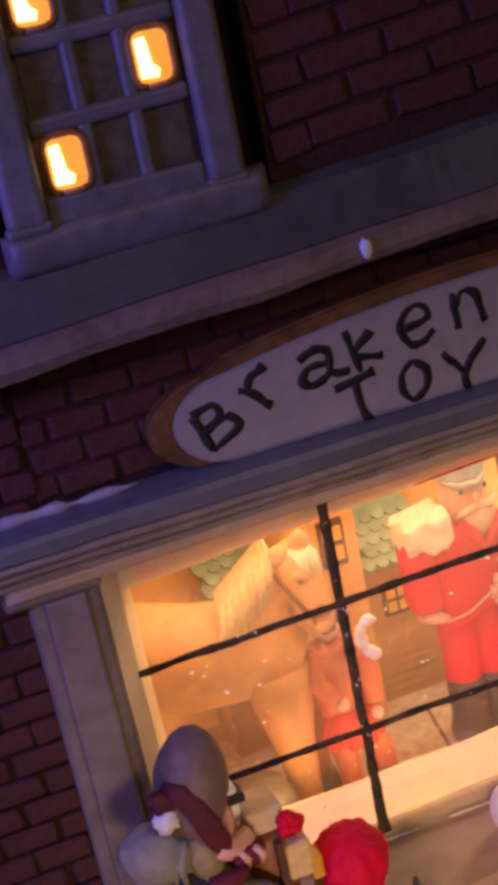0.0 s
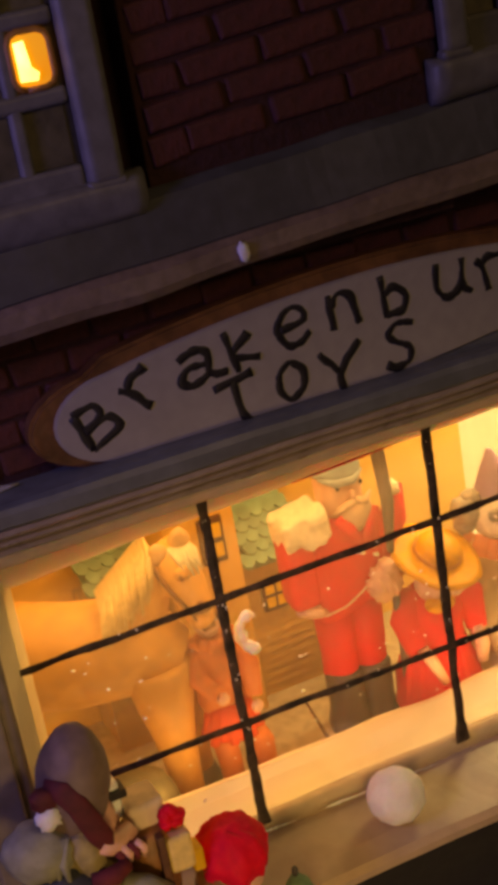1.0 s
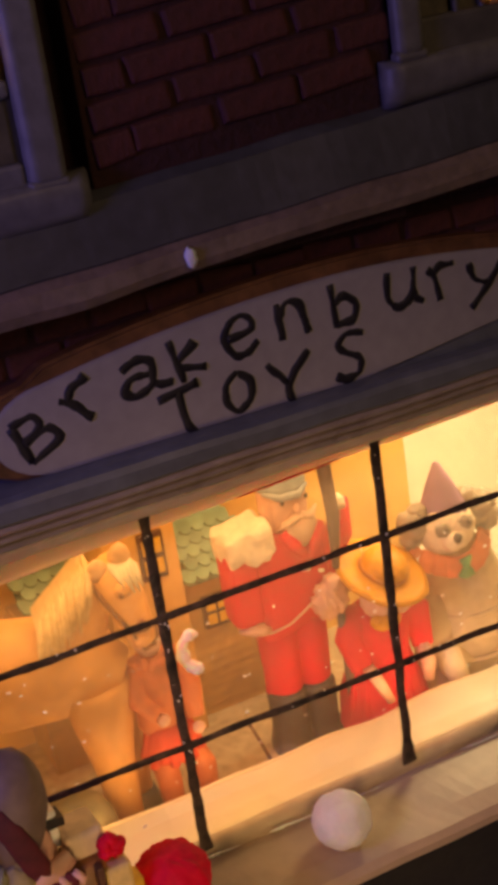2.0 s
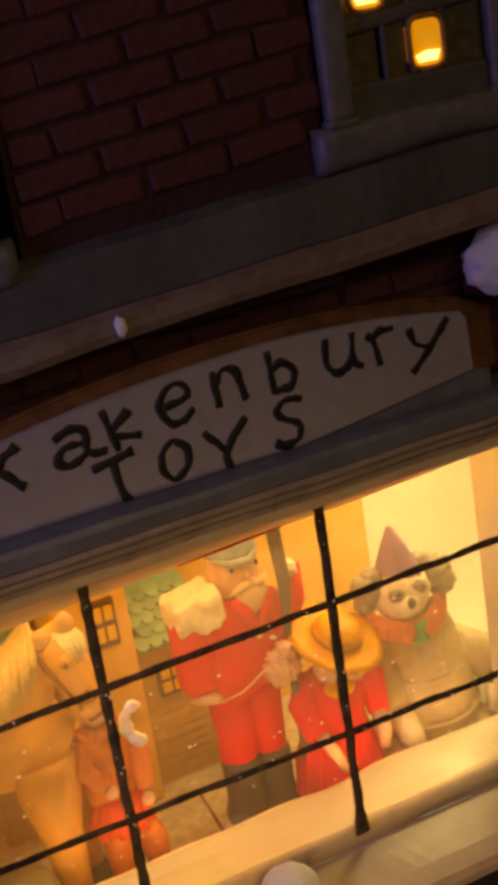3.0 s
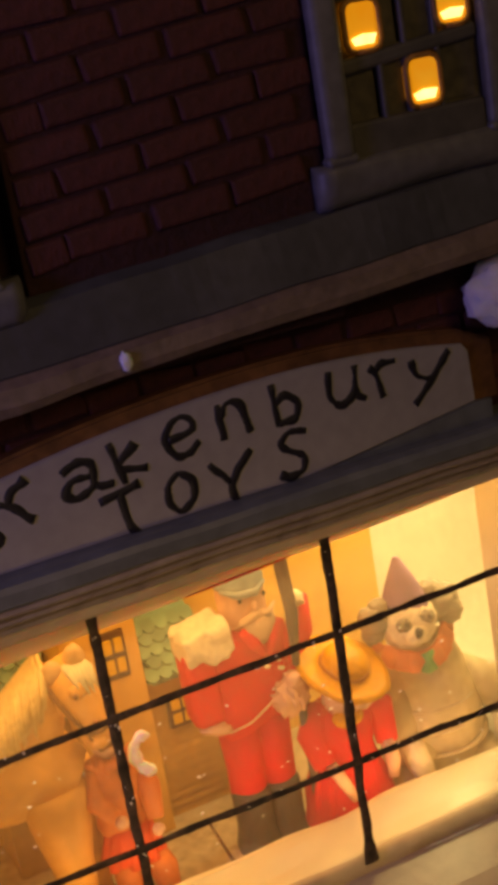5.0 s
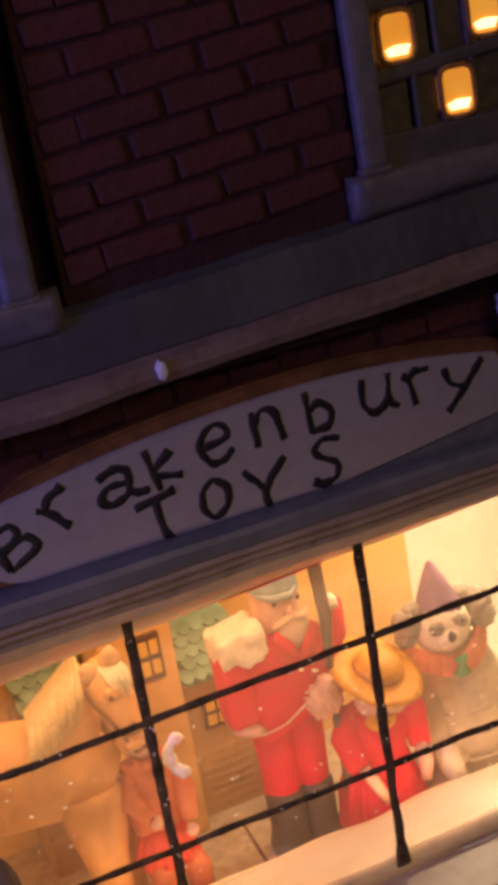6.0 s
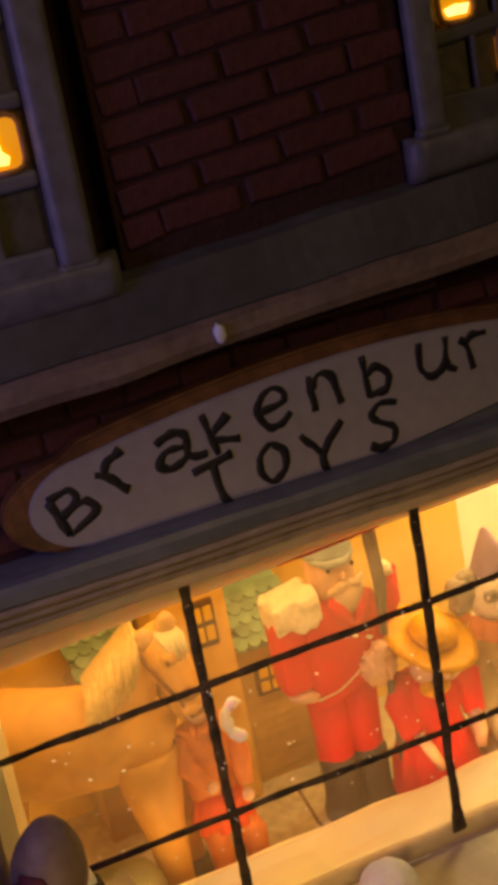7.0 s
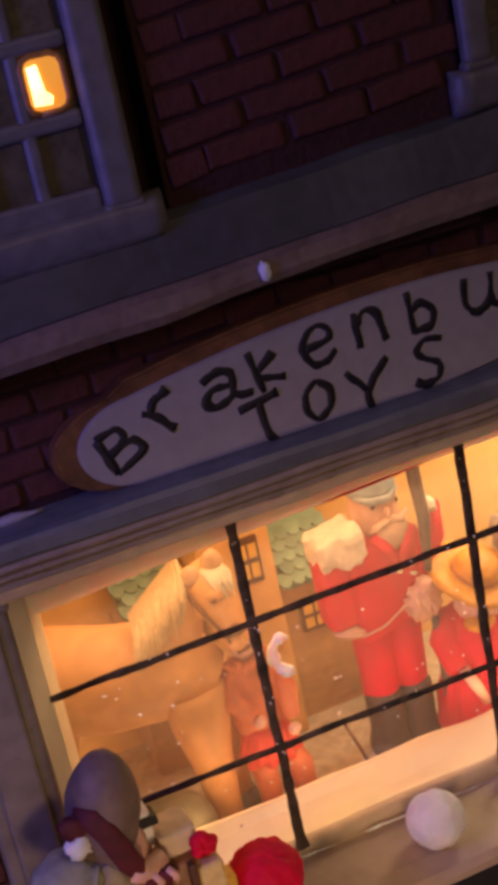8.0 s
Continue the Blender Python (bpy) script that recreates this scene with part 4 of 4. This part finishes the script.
def toy_horse():
    bm = bmesh.new()
    y = 1.75
    # trunk, turned away from the pane towards the rump
    tube(bm, [(-2.45, y + 0.95, -1.12), (-2.2, y + 0.82, -1.04), (-1.7, y + 0.58, -1.10), (-1.15, y + 0.28, -1.16), (-0.65, y, -1.12), (-0.30, y - 0.18, -1.15), (-0.06, y - 0.28, -1.28)], [0.3, 0.56, 0.62, 0.60, 0.56, 0.46, 0.26], 0, 22)
    tube(bm, [(-0.58, y - 0.02, -1.30), (-0.50, y - 0.08, -0.80), (-0.30, y - 0.18, -0.36), (-0.10, y - 0.22, -0.10)], [0.46, 0.40, 0.31, 0.23], 0, 18)
    # head: cheek, face and muzzle
    tube(bm, [(-0.05, y - 0.20, 0.00), (0.02, y - 0.36, -0.20), (0.09, y - 0.48, -0.46), (0.13, y - 0.55, -0.68), (0.14, y - 0.56, -0.84), (0.14, y - 0.54, -0.90)], [0.19, 0.245, 0.215, 0.165, 0.15, 0.08], 0, 18)
    blob(bm, (-0.08, y - 0.36, -0.34), (0.18, 0.15, 0.22), 0, (0, -20, 0), 0.08)
    blob(bm, (0.02, y - 0.60, -0.22), (0.10, 0.07, 0.09), 0, rough=0.2)
    blob(bm, (0.10, y - 0.70, -0.80), (0.09, 0.06, 0.07), 0, rough=0.2)
    for sx, sz in ((-0.17, 0.0), (0.08, 0.10)):
        lathe(bm, [(0.10, -0.05), (0.115, 0.04), (0.085, 0.12), (0.03, 0.18)], (sx + 0.03, y - 0.40, sz - 0.05), 6, (14, sx * 50, 0), 16, 0.75, 0.2)
    for lx, ly, kx, w in ((-0.40, -0.30, 0.06, 1.0), (-0.14, 0.06, 0.10, 0.8), (-1.85, 0.55, -0.1, 1.0), (-2.25, 0.95, -0.1, 1.0)):
        tube(bm, [(lx, y + ly, -1.30), (lx + kx * 0.4, y + ly, -1.75), (lx + kx * 0.7, y + ly - 0.02, -2.2), (lx + kx, y + ly - 0.03, -2.55), (lx + kx * 1.2, y + ly, -3.02)], [0.38 * w, 0.33 * w, 0.24 * w, 0.205 * w, 0.19 * w], 0, 16)
        lathe(bm, [(0.25, -3.21), (0.22, -3.1), (0.17, -2.95)], (lx + kx * 1.2, y + ly, 0), 3 if w < 1 else 0, seg=16)
    # mane: many thin locks combed down the neck
    for k in range(64):
        f = 0.07 + 0.93 * (k + 0.5) / 64 + rnd.uniform(-0.012, 0.012)
        px, pz = -0.20 - 0.68 * f, 0.06 - 0.50 * f
        d, r = rnd.uniform(0.06, 0.26) * (0.6 + 0.6 * math.sin(math.pi * f)), rnd.uniform(0.020, 0.034)
        o = rnd.uniform(-0.03, 0.03)
        tube(bm, [(px + 0.08, y - 0.02, pz + 0.08), (px + 0.02, y - 0.36 + o, pz + 0.03), (px - 0.04 + o, y - 0.53 + o, pz - 0.14), (px - 0.08 + o, y - 0.55 + o, pz - 0.22 - d)], [r * 0.9, r * 1.3, r, 0.005], 1, 6, 0.7)
    for k in range(11):
        f = k / 10
        tube(bm, [(-0.06 + 0.20 * f, y - 0.30, 0.08), (0.0 + 0.22 * f, y - 0.54, -0.03 - 0.03 * (k % 2)), (0.03 + 0.20 * f, y - 0.66, -0.17 - 0.05 * (k % 3))], [0.035, 0.04, 0.008], 4, 7, 0.6)
    tube(bm, [(-2.6, y + 1.0, -0.75), (-2.7, y + 1.0, -1.4), (-2.65, y + 1.0, -2.2)], [0.12, 0.2, 0.05], 1)
    # bridle
    tube(bm, [(-0.24, y - 0.40, -0.10), (-0.20, y - 0.52, -0.26), (-0.08, y - 0.62, -0.50), (0.02, y - 0.68, -0.68)], [0.022, 0.028, 0.028, 0.024], 2, 8)
    tube(bm, [(0.02, y - 0.68, -0.68), (0.14, y - 0.75, -0.66), (0.30, y - 0.64, -0.66)], 0.022, 2)
    tube(bm, [(0.02, y - 0.69, -0.70), (0.10, y - 0.74, -0.88), (0.26, y - 0.62, -0.92)], 0.02, 2)
    blob(bm, (-0.02, y - 0.655, -0.24), (0.03, 0.03, 0.04), 2, seg=10)
    blob(bm, (0.12, y - 0.71, -0.58), (0.05, 0.02, 0.05), 5, seg=10)
    blob(bm, (0.12, y - 0.725, -0.58), (0.026, 0.02, 0.028), 2, seg=10)
    return tagged(part("toy_horse", bm, [HORSE, MANE, BROWN, DARK, FORELOCK, EAR, PALE_EAR], smooth=True), "golden tan toy horse with pale mane and brown bridle", "toy horse")


def toy_jester():
    bm = bmesh.new()
    x, y = 0.27, 1.40
    lathe(bm, [(0.25, -2.10), (0.28, -1.95), (0.26, -1.70), (0.30, -1.42), (0.26, -1.22), (0.12, -1.10)], (x, y, 0), 0, squash=0.75, rough=0.18, seg=28)
    lathe(bm, [(0.26, -2.42), (0.33, -2.34), (0.30, -2.08), (0.25, -1.98)], (x + 0.03, y - 0.02, 0), 1, squash=0.85, rough=0.25, seg=34)
    for k in range(8):
        a = radians(190 + k * 22)
        tube(bm, [(x + 0.03 + 0.24 * math.cos(a), y + 0.2 * math.sin(a), -2.0), (x + 0.03 + 0.33 * math.cos(a), y - 0.02 + 0.27 * math.sin(a), -2.36 - 0.06 * (k % 2))], [0.03, 0.06], 1, 8)
    tube(bm, [(x - 0.10, y, -2.35), (x - 0.08, y - 0.08, -2.7), (x - 0.06, y - 0.05, -3.15)], [0.15, 0.14, 0.12], 0, 12)
    tube(bm, [(x + 0.20, y, -2.35), (x + 0.32, y - 0.10, -2.65), (x + 0.36, y - 0.06, -3.12)], [0.16, 0.16, 0.12], 0, 12)
    blob(bm, (x + 0.56, y - 0.16, -3.06), (0.28, 0.15, 0.10), 0, (0, 8, 0), 0.2)
    blob(bm, (x - 0.06, y - 0.2, -3.12), (0.16, 0.22, 0.09), 0, rough=0.2)
    tube(bm, [(x - 0.22, y, -1.28), (x - 0.30, y - 0.14, -1.56), (x - 0.14, y - 0.30, -1.74)], [0.11, 0.12, 0.09], 0, 12)
    tube(bm, [(x + 0.24, y, -1.34), (x + 0.34, y - 0.10, -1.64), (x + 0.30, y - 0.24, -1.95)], [0.12, 0.13, 0.09], 0, 12)
    for hx, hz in ((-0.10, -1.80), (0.28, -2.04)):
        blob(bm, (x + hx, y - 0.32, hz), (0.075, 0.06, 0.075), 2, rough=0.2, seg=12)
    for k in range(9):
        a = radians(180 + k * 22)
        blob(bm, (x + 0.21 * math.cos(a), y - 0.02 + 0.19 * math.sin(a), -1.17 - 0.03 * (k % 2)), (0.08, 0.07, 0.045), 0, (0, k * 40, 0), 0.3, 10)
    blob(bm, (x - 0.03, y - 0.05, -0.97), (0.155, 0.16, 0.175), 2, rough=0.1)
    lathe(bm, [(0.175, -0.02), (0.18, 0.04), (0.13, 0.11), (0.05, 0.20), (0.01, 0.24)], (x - 0.04, y - 0.02, -0.91), 3, (6, -18, 0), 18, rough=0.2)
    return tagged(part("toy_jester", bm, [RUST, CORAL, SKIN, BROWN], smooth=True), "rust-orange toy jester in a red skirt beside the toy horse", "toy figure")


tagged(part("toy_ball", blob(bmesh.new(), (-1.0, 1.15, -2.74), (0.48, 0.46, 0.46), 0, rough=0.08, seg=24), BALL, smooth=True), "dull green toy ball on the shop floor", "ball")
tagged(part("stick", tube(bmesh.new(), [(1.12, 1.10, -2.20), (1.28, 1.04, -2.7), (1.46, 1.0, -3.2)], [0.018, 0.022, 0.018]), WALNUT), "thin brown stick standing on the shop floor", "stick")
toy_soldier(), toy_doll(), toy_bear(), toy_horse(), toy_jester()

# ---------------------------------------------------------------- dollhouse behind the toys
house = empty("dollhouse", "tan clapboard dollhouse with green shingle roofs and gold windows", "dollhouse")
HY = 3.0
part("wall", box(bmesh.new(), -0.6, 2.35, HY + 0.05, 3.85, -3.2, -1.26, 0.02), CLAP, house)
for k in range(16):
    z = -3.19 + k * 0.118
    bm = prism(bmesh.new(), [(-0.62, z), (2.37, z), (2.37, z + 0.14), (-0.62, z + 0.14)], HY + 0.01, HY + 0.06)
    for v in bm.verts:
        if v.co.z > z + 0.07 and v.co.y < HY + 0.03:
            v.co.y += 0.035
    part("clapboard", bm, CLAP, house)
gable = part("gable", prism(bmesh.new(), [(0.35, -3.2), (1.28, -3.2), (1.28, -0.15), (0.85, 0.35), (0.35, -0.15)], HY - 0.25, 3.8, 0, 0.02), PANEL, house, "tan gabled tower")


def doll_window(x, z, w, h, y, parent):
    win = part("window", box(bmesh.new(), x - w / 2, x + w / 2, y - 0.05, y + 0.02, z - h / 2, z + h / 2, 0.02), WALNUT, parent, "gold-paned window")
    for sx in (-0.25, 0.25):
        for sz in (-0.25, 0.25):
            part("pane", box(bmesh.new(), x + sx * w * 0.84 - w * 0.16, x + sx * w * 0.84 + w * 0.16, y - 0.07, y - 0.04, z + sz * h * 0.84 - h * 0.15, z + sz * h * 0.84 + h * 0.15, 0.01), GOLD, win)


doll_window(0.95, -0.72, 0.32, 0.60, HY - 0.25, house)
doll_window(1.72, -1.81, 0.36, 0.44, HY, house)


def roof(x0, x1, skew, rows):
    """A sloping roof with rows of rounded shingles."""
    r = part("roof", prism(bmesh.new(), [(x0, -1.36), (x1, -1.36), (x1, -1.28), (x0, -1.28)], HY - 0.1, HY + 0.0), SHINGLE, house, "green fish-scale roof")
    base, top = Vector((0, HY - 0.12, -1.24)), Vector((0, HY - 0.12 + 0.124 * rows, -1.24 + 0.10 * rows))
    step = 0.17
    tilt = math.degrees(math.atan2(top.y - base.y, top.z - base.z))
    bm = prism(bmesh.new(), [(-0.09, 0.02), (-0.06, -0.05), (0, -0.08), (0.06, -0.05), (0.09, 0.02), (0.09, 0.14), (-0.09, 0.14)], -0.03, 0.02)
    bmesh.ops.scale(bm, vec=(0.01,) * 3, verts=bm.verts)
    me = bpy.data.meshes.new("shingle")
    bm.to_mesh(me)
    bm.free()
    me.materials.append(SHINGLE)
    for i in range(rows):
        p = base.lerp(top, i / rows)
        n = int((x1 - x0) / step)
        for j in range(n + 1):
            x = x0 + (j + 0.5 * (i % 2)) * step + skew * i / rows
            if x > x1 + 0.05 + skew * i / rows:
                continue
            ob = new("shingle", me)
            ob.parent = r
            ob.matrix_basis = Matrix.Translation(Vector((x, p.y - 0.03, p.z)) * 0.01) @ pose(0, 0, 0, -tilt - 8, rnd.uniform(-3, 3), 0)
    part("roof_deck", prism(bmesh.new(), [(x0 - 0.05, -1.32), (x1 + 0.05, -1.32), (x1 + 0.05 + skew, -1.20 + 0.108 * rows), (x0 - 0.05 + skew, -1.20 + 0.108 * rows)], 0, 0.05), SHINGLE, r)
    deck = r.children[-1] if r.children[-1].name.startswith("roof_deck") else next(c for c in r.children if c.name.startswith("roof_deck"))
    for v in deck.data.vertices:
        f = (v.co.z * 100 + 1.32) / 0.66
        v.co.y += (HY - 0.07 + 0.78 * f) * 0.01
    return r


roof(-0.5, 0.3, -0.05, 7)
roof(1.40, 2.12, 0.08, 5)

# ---------------------------------------------------------------- figures in front of the shop (ground at -5.5)


def shopper_figure():
    bm = bmesh.new()
    x, y = -2.0, -1.15
    lathe(bm, [(0.75, -5.5), (0.7, -4.8), (0.55, -3.6), (0.52, -2.8), (0.52, -2.0), (0.40, -1.7)], (x - 0.15, y, 0), 3, squash=0.8, rough=0.08)
    lathe(bm, [(0.40, -1.95), (0.52, -1.82), (0.50, -1.6), (0.34, -1.32), (0.18, -1.12)], (x - 0.22, y + 0.02, 0), 4, squash=0.75, rough=0.1)
    blob(bm, (x - 0.02, y + 0.03, -1.1), (0.28, 0.28, 0.30), 5)
    blob(bm, (x + 0.20, y + 0.08, -1.22), (0.10, 0.10, 0.09), 5)
    blob(bm, (x - 0.05, y, -0.66), (0.33, 0.34, 0.56), 0, (0, 12, 0), 0.05, 36)
    tube(bm, [(x - 0.33, y - 0.16, -0.48), (x - 0.22, y - 0.29, -0.52), (x - 0.12, y - 0.335, -0.68), (x - 0.04, y - 0.34, -0.90), (x + 0.03, y - 0.32, -1.10), (x + 0.06, y - 0.30, -1.26)], [0.07, 0.10, 0.10, 0.11, 0.11, 0.05], 1, 12, 0.3)
    blob(bm, (x - 0.36, y - 0.20, -0.58), (0.14, 0.08, 0.10), 1, (0, 20, 0), 0.35, 16)
    blob(bm, (x - 0.36, y - 0.22, -0.76), (0.12, 0.08, 0.11), 2, (0, 25, 0), 0.4, 16, 5)
    blob(bm, (x - 0.49, y - 0.08, -1.13), (0.34, 0.28, 0.27), 6, (0, 16, 0), 0.12, 30)
    blob(bm, (x - 0.12, y - 0.24, -1.22), (0.15, 0.12, 0.24), 4, (0, -10, 0), 0.2, 24)
    for k in range(5):
        tube(bm, [(x - 0.26 - 0.03 * k, y - 0.27, -0.98), (x - 0.36 - 0.06 * k, y - 0.33 + 0.03 * k, -1.18), (x - 0.34 - 0.08 * k, y - 0.31 + 0.04 * k, -1.40)], [0.02, 0.045, 0.02], 6, 8)
    blob(bm, (x - 0.36, y - 0.12, -1.66), (0.42, 0.34, 0.36), 3, (0, 10, 0), 0.10, 28)
    tube(bm, [(x - 0.02, y - 0.24, -1.16), (x + 0.14, y - 0.20, -1.28), (x + 0.34, y - 0.14, -1.22)], [0.12, 0.11, 0.08], 5, 12)
    for k in range(4):
        tube(bm, [(x + 0.10 + 0.07 * k, y - 0.26, -1.26 - 0.01 * k), (x + 0.16 + 0.07 * k, y - 0.30, -1.36), (x + 0.16 + 0.07 * k, y - 0.26, -1.46)], [0.04, 0.045, 0.03], 5 if k % 2 else 1, 8)
    tube(bm, [(x - 0.16, y - 0.36, -1.44), (x + 0.04, y - 0.38, -1.46), (x + 0.20, y - 0.34, -1.42)], [0.07, 0.09, 0.06], 1, 10)
    tube(bm, [(x + 0.10, y - 0.30, -1.64), (x + 0.30, y - 0.34, -1.74), (x + 0.48, y - 0.34, -1.92)], [0.11, 0.13, 0.12], 6, 12)
    return tagged(part("shopper_figurine", bm, [OLIVE, MAROON, SNOW, NAVY, SAGE, SKIN, LILAC], smooth=True), "painted shopper figurine in grey-green bonnet with maroon ribbon", "figurine")


def red_hat_figure():
    bm = bmesh.new()
    x, y = -0.77, -1.2
    lathe(bm, [(0.55, -5.5), (0.5, -4.6), (0.4, -3.6), (0.36, -2.9), (0.2, -2.5)], (x, y, 0), 1, squash=0.9, rough=0.08)
    blob(bm, (x + 0.02, y + 0.04, -2.15), (0.30, 0.30, 0.32), 2)
    blob(bm, (x - 0.16, y + 0.02, -2.12), (0.22, 0.26, 0.22), 3, rough=0.3)
    tmp = bmesh.new()
    bmesh.ops.create_uvsphere(tmp, u_segments=48, v_segments=18, radius=1)
    for v in tmp.verts:
        a = math.atan2(v.co.y, v.co.x)
        s = 1 + 0.03 * math.cos(7 * a) * (1 - v.co.z ** 2) + 0.10 * noise.noise(v.co * 2.5) + 0.09 * noise.noise(v.co * 7)
        v.co = Vector((v.co.x * 0.355 * s, v.co.y * 0.355 * s, v.co.z * 0.35 * s))
    merge(bm, tmp, 0, Matrix.Translation((x, y, -1.96)) @ pose(0, 0, 0, 15, -10, 0))
    return tagged(part("child_figurine", bm, [RED, NAVY, SKIN, BROWN], smooth=True), "painted child figurine in a ribbed red cap", "figurine")


shopper_figure(), red_hat_figure()
bm = lathe(bmesh.new(), [(0.5, -5.5), (0.42, -4.6), (0.32, -3.6), (0.20, -2.85), (0.13, -2.62), (0.05, -2.52)], (-0.19, -1.2, 0), 0, rough=0.35)
blob(bm, (-0.19, -1.2, -2.47), (0.035, 0.035, 0.06), 1, seg=8)
tagged(part("tree_figurine", bm, [TREE, DARK], smooth=True), "small green cone tree ornament with a dark tip", "ornament")

basket = empty("parcel_stack", "stack of small wrapped parcels in the shopper figurine's arms", "parcels")
part("hamper", lathe(bmesh.new(), [(0.20, -2.2), (0.24, -1.8), (0.25, -1.36), (0.21, -1.32)], (-1.50, -1.12, 0), 0, seg=24, rough=0.08), BROWN, basket, "brown hamper", True)
part("parcel", box(bmesh.new(), -1.66, -1.31, -1.25, -0.85, -1.38, -1.08, 0.05, 3), PARCEL, basket, "beige parcel")
part("parcel", box(bmesh.new(), -1.90, -1.65, -1.1, -0.8, -1.24, -0.86, 0.04, 3), SNOW, basket, "white parcel")
part("strap", box(bmesh.new(), -1.86, -1.60, -1.14, -0.92, -1.01, -0.92, 0.015), INK, basket, "black strap")
part("parcel", box(bmesh.new(), -1.42, -1.18, -1.44, -1.15, -1.78, -1.40, 0.04, 3), STRAW, basket, "yellow parcel")
part("strap", box(bmesh.new(), -1.50, -1.43, -1.45, -1.20, -1.95, -1.34, 0.015), WALNUT, basket, "dark brown strap")
part("parcel", box(bmesh.new(), -1.20, -1.08, -1.38, -1.15, -1.90, -1.66, 0.03, 3), GOLD, basket, "small gold parcel")
bm = bmesh.new()
for k in range(5):
    blob(bm, (-1.30 + 0.06 * math.cos(k * 1.3), -1.3, -1.27 + 0.06 * math.sin(k * 1.3)), (0.09, 0.07, 0.06), 0, (0, k * 50, 0), 0.3, 12)
part("bow", bm, RED, basket, "red bow", True)
part("stem", tube(bmesh.new(), [(-1.70, -1.12, -5.5), (-1.60, -1.12, -2.1)], [0.3, 0.2]), NAVY, basket)

# ---------------------------------------------------------------- bricks, one by one
def brick_set(length, height):
    """Four uneven bricks of one size."""
    out = []
    for n in range(4):
        tmp = box(bmesh.new(), -length / 2, length / 2, -0.06, 0.06, -height / 2, height / 2, 0.035, 2)
        for v in tmp.verts:
            v.co += Vector((noise.noise(v.co * 9 + Vector((n * 7, 0, 0))), noise.noise(v.co * 9 + Vector((n * 7, 5, 0))) * 0.6, noise.noise(v.co * 9 + Vector((n * 7, 9, 0))))) * 0.026
        bmesh.ops.scale(tmp, vec=(0.01,) * 3, verts=tmp.verts)
        me = bpy.data.meshes.new("brick")
        tmp.to_mesh(me)
        tmp.free()
        me.materials.append(BRICK)
        out.append(me)
    return out


def lay(wall, x0, x1, y, z0, rows, bricks, length, height, phase, rise=0.0):
    """Courses of bricks in stretcher bond on the face of a wall, cut at both ends."""
    for r in range(rows):
        x = x0 - length + (phase[r % 2] - x0) % length
        while x < x1 + length:
            a, b = max(x - length / 2, x0), min(x + length / 2, x1)
            if b - a > length * 0.25:
                c = (a + b) / 2
                ob = new("brick", rnd.choice(bricks))
                ob.parent = wall
                ob.matrix_basis = (Matrix.Translation(Vector((c + rnd.uniform(-0.02, 0.02), y + rnd.uniform(-0.012, 0.012), z0 + r * height + rise * c)) * 0.01)
                                   @ pose(0, 0, 0, rnd.uniform(-3, 3), rnd.uniform(-2, 2) - math.degrees(rise), rnd.uniform(-2, 2)) @ Matrix.Diagonal(((b - a) / length, 1, 1, 1)))
            x += length


LARGE, SMALL = brick_set(0.725, 0.238), brick_set(0.50, 0.222)
lay(upper, -0.10, 2.74, WALL_Y + 0.08, 4.44, 10, LARGE, 0.765, 0.2685, (0.64, 0.27), 0.095)
lay(upper, -4.2, -2.4, WALL_Y + 0.08, 4.44, 10, LARGE, 0.765, 0.2685, (0.64, 0.27), 0.05)
lay(behind, -2.6, 5.2, -0.25, 2.05, 5, SMALL, 0.53, 0.252, (0.0, 0.265))
lay(lower, -4.8, -2.6, -0.28, -2.9, 24, SMALL, 0.53, 0.252, (0.0, 0.265))
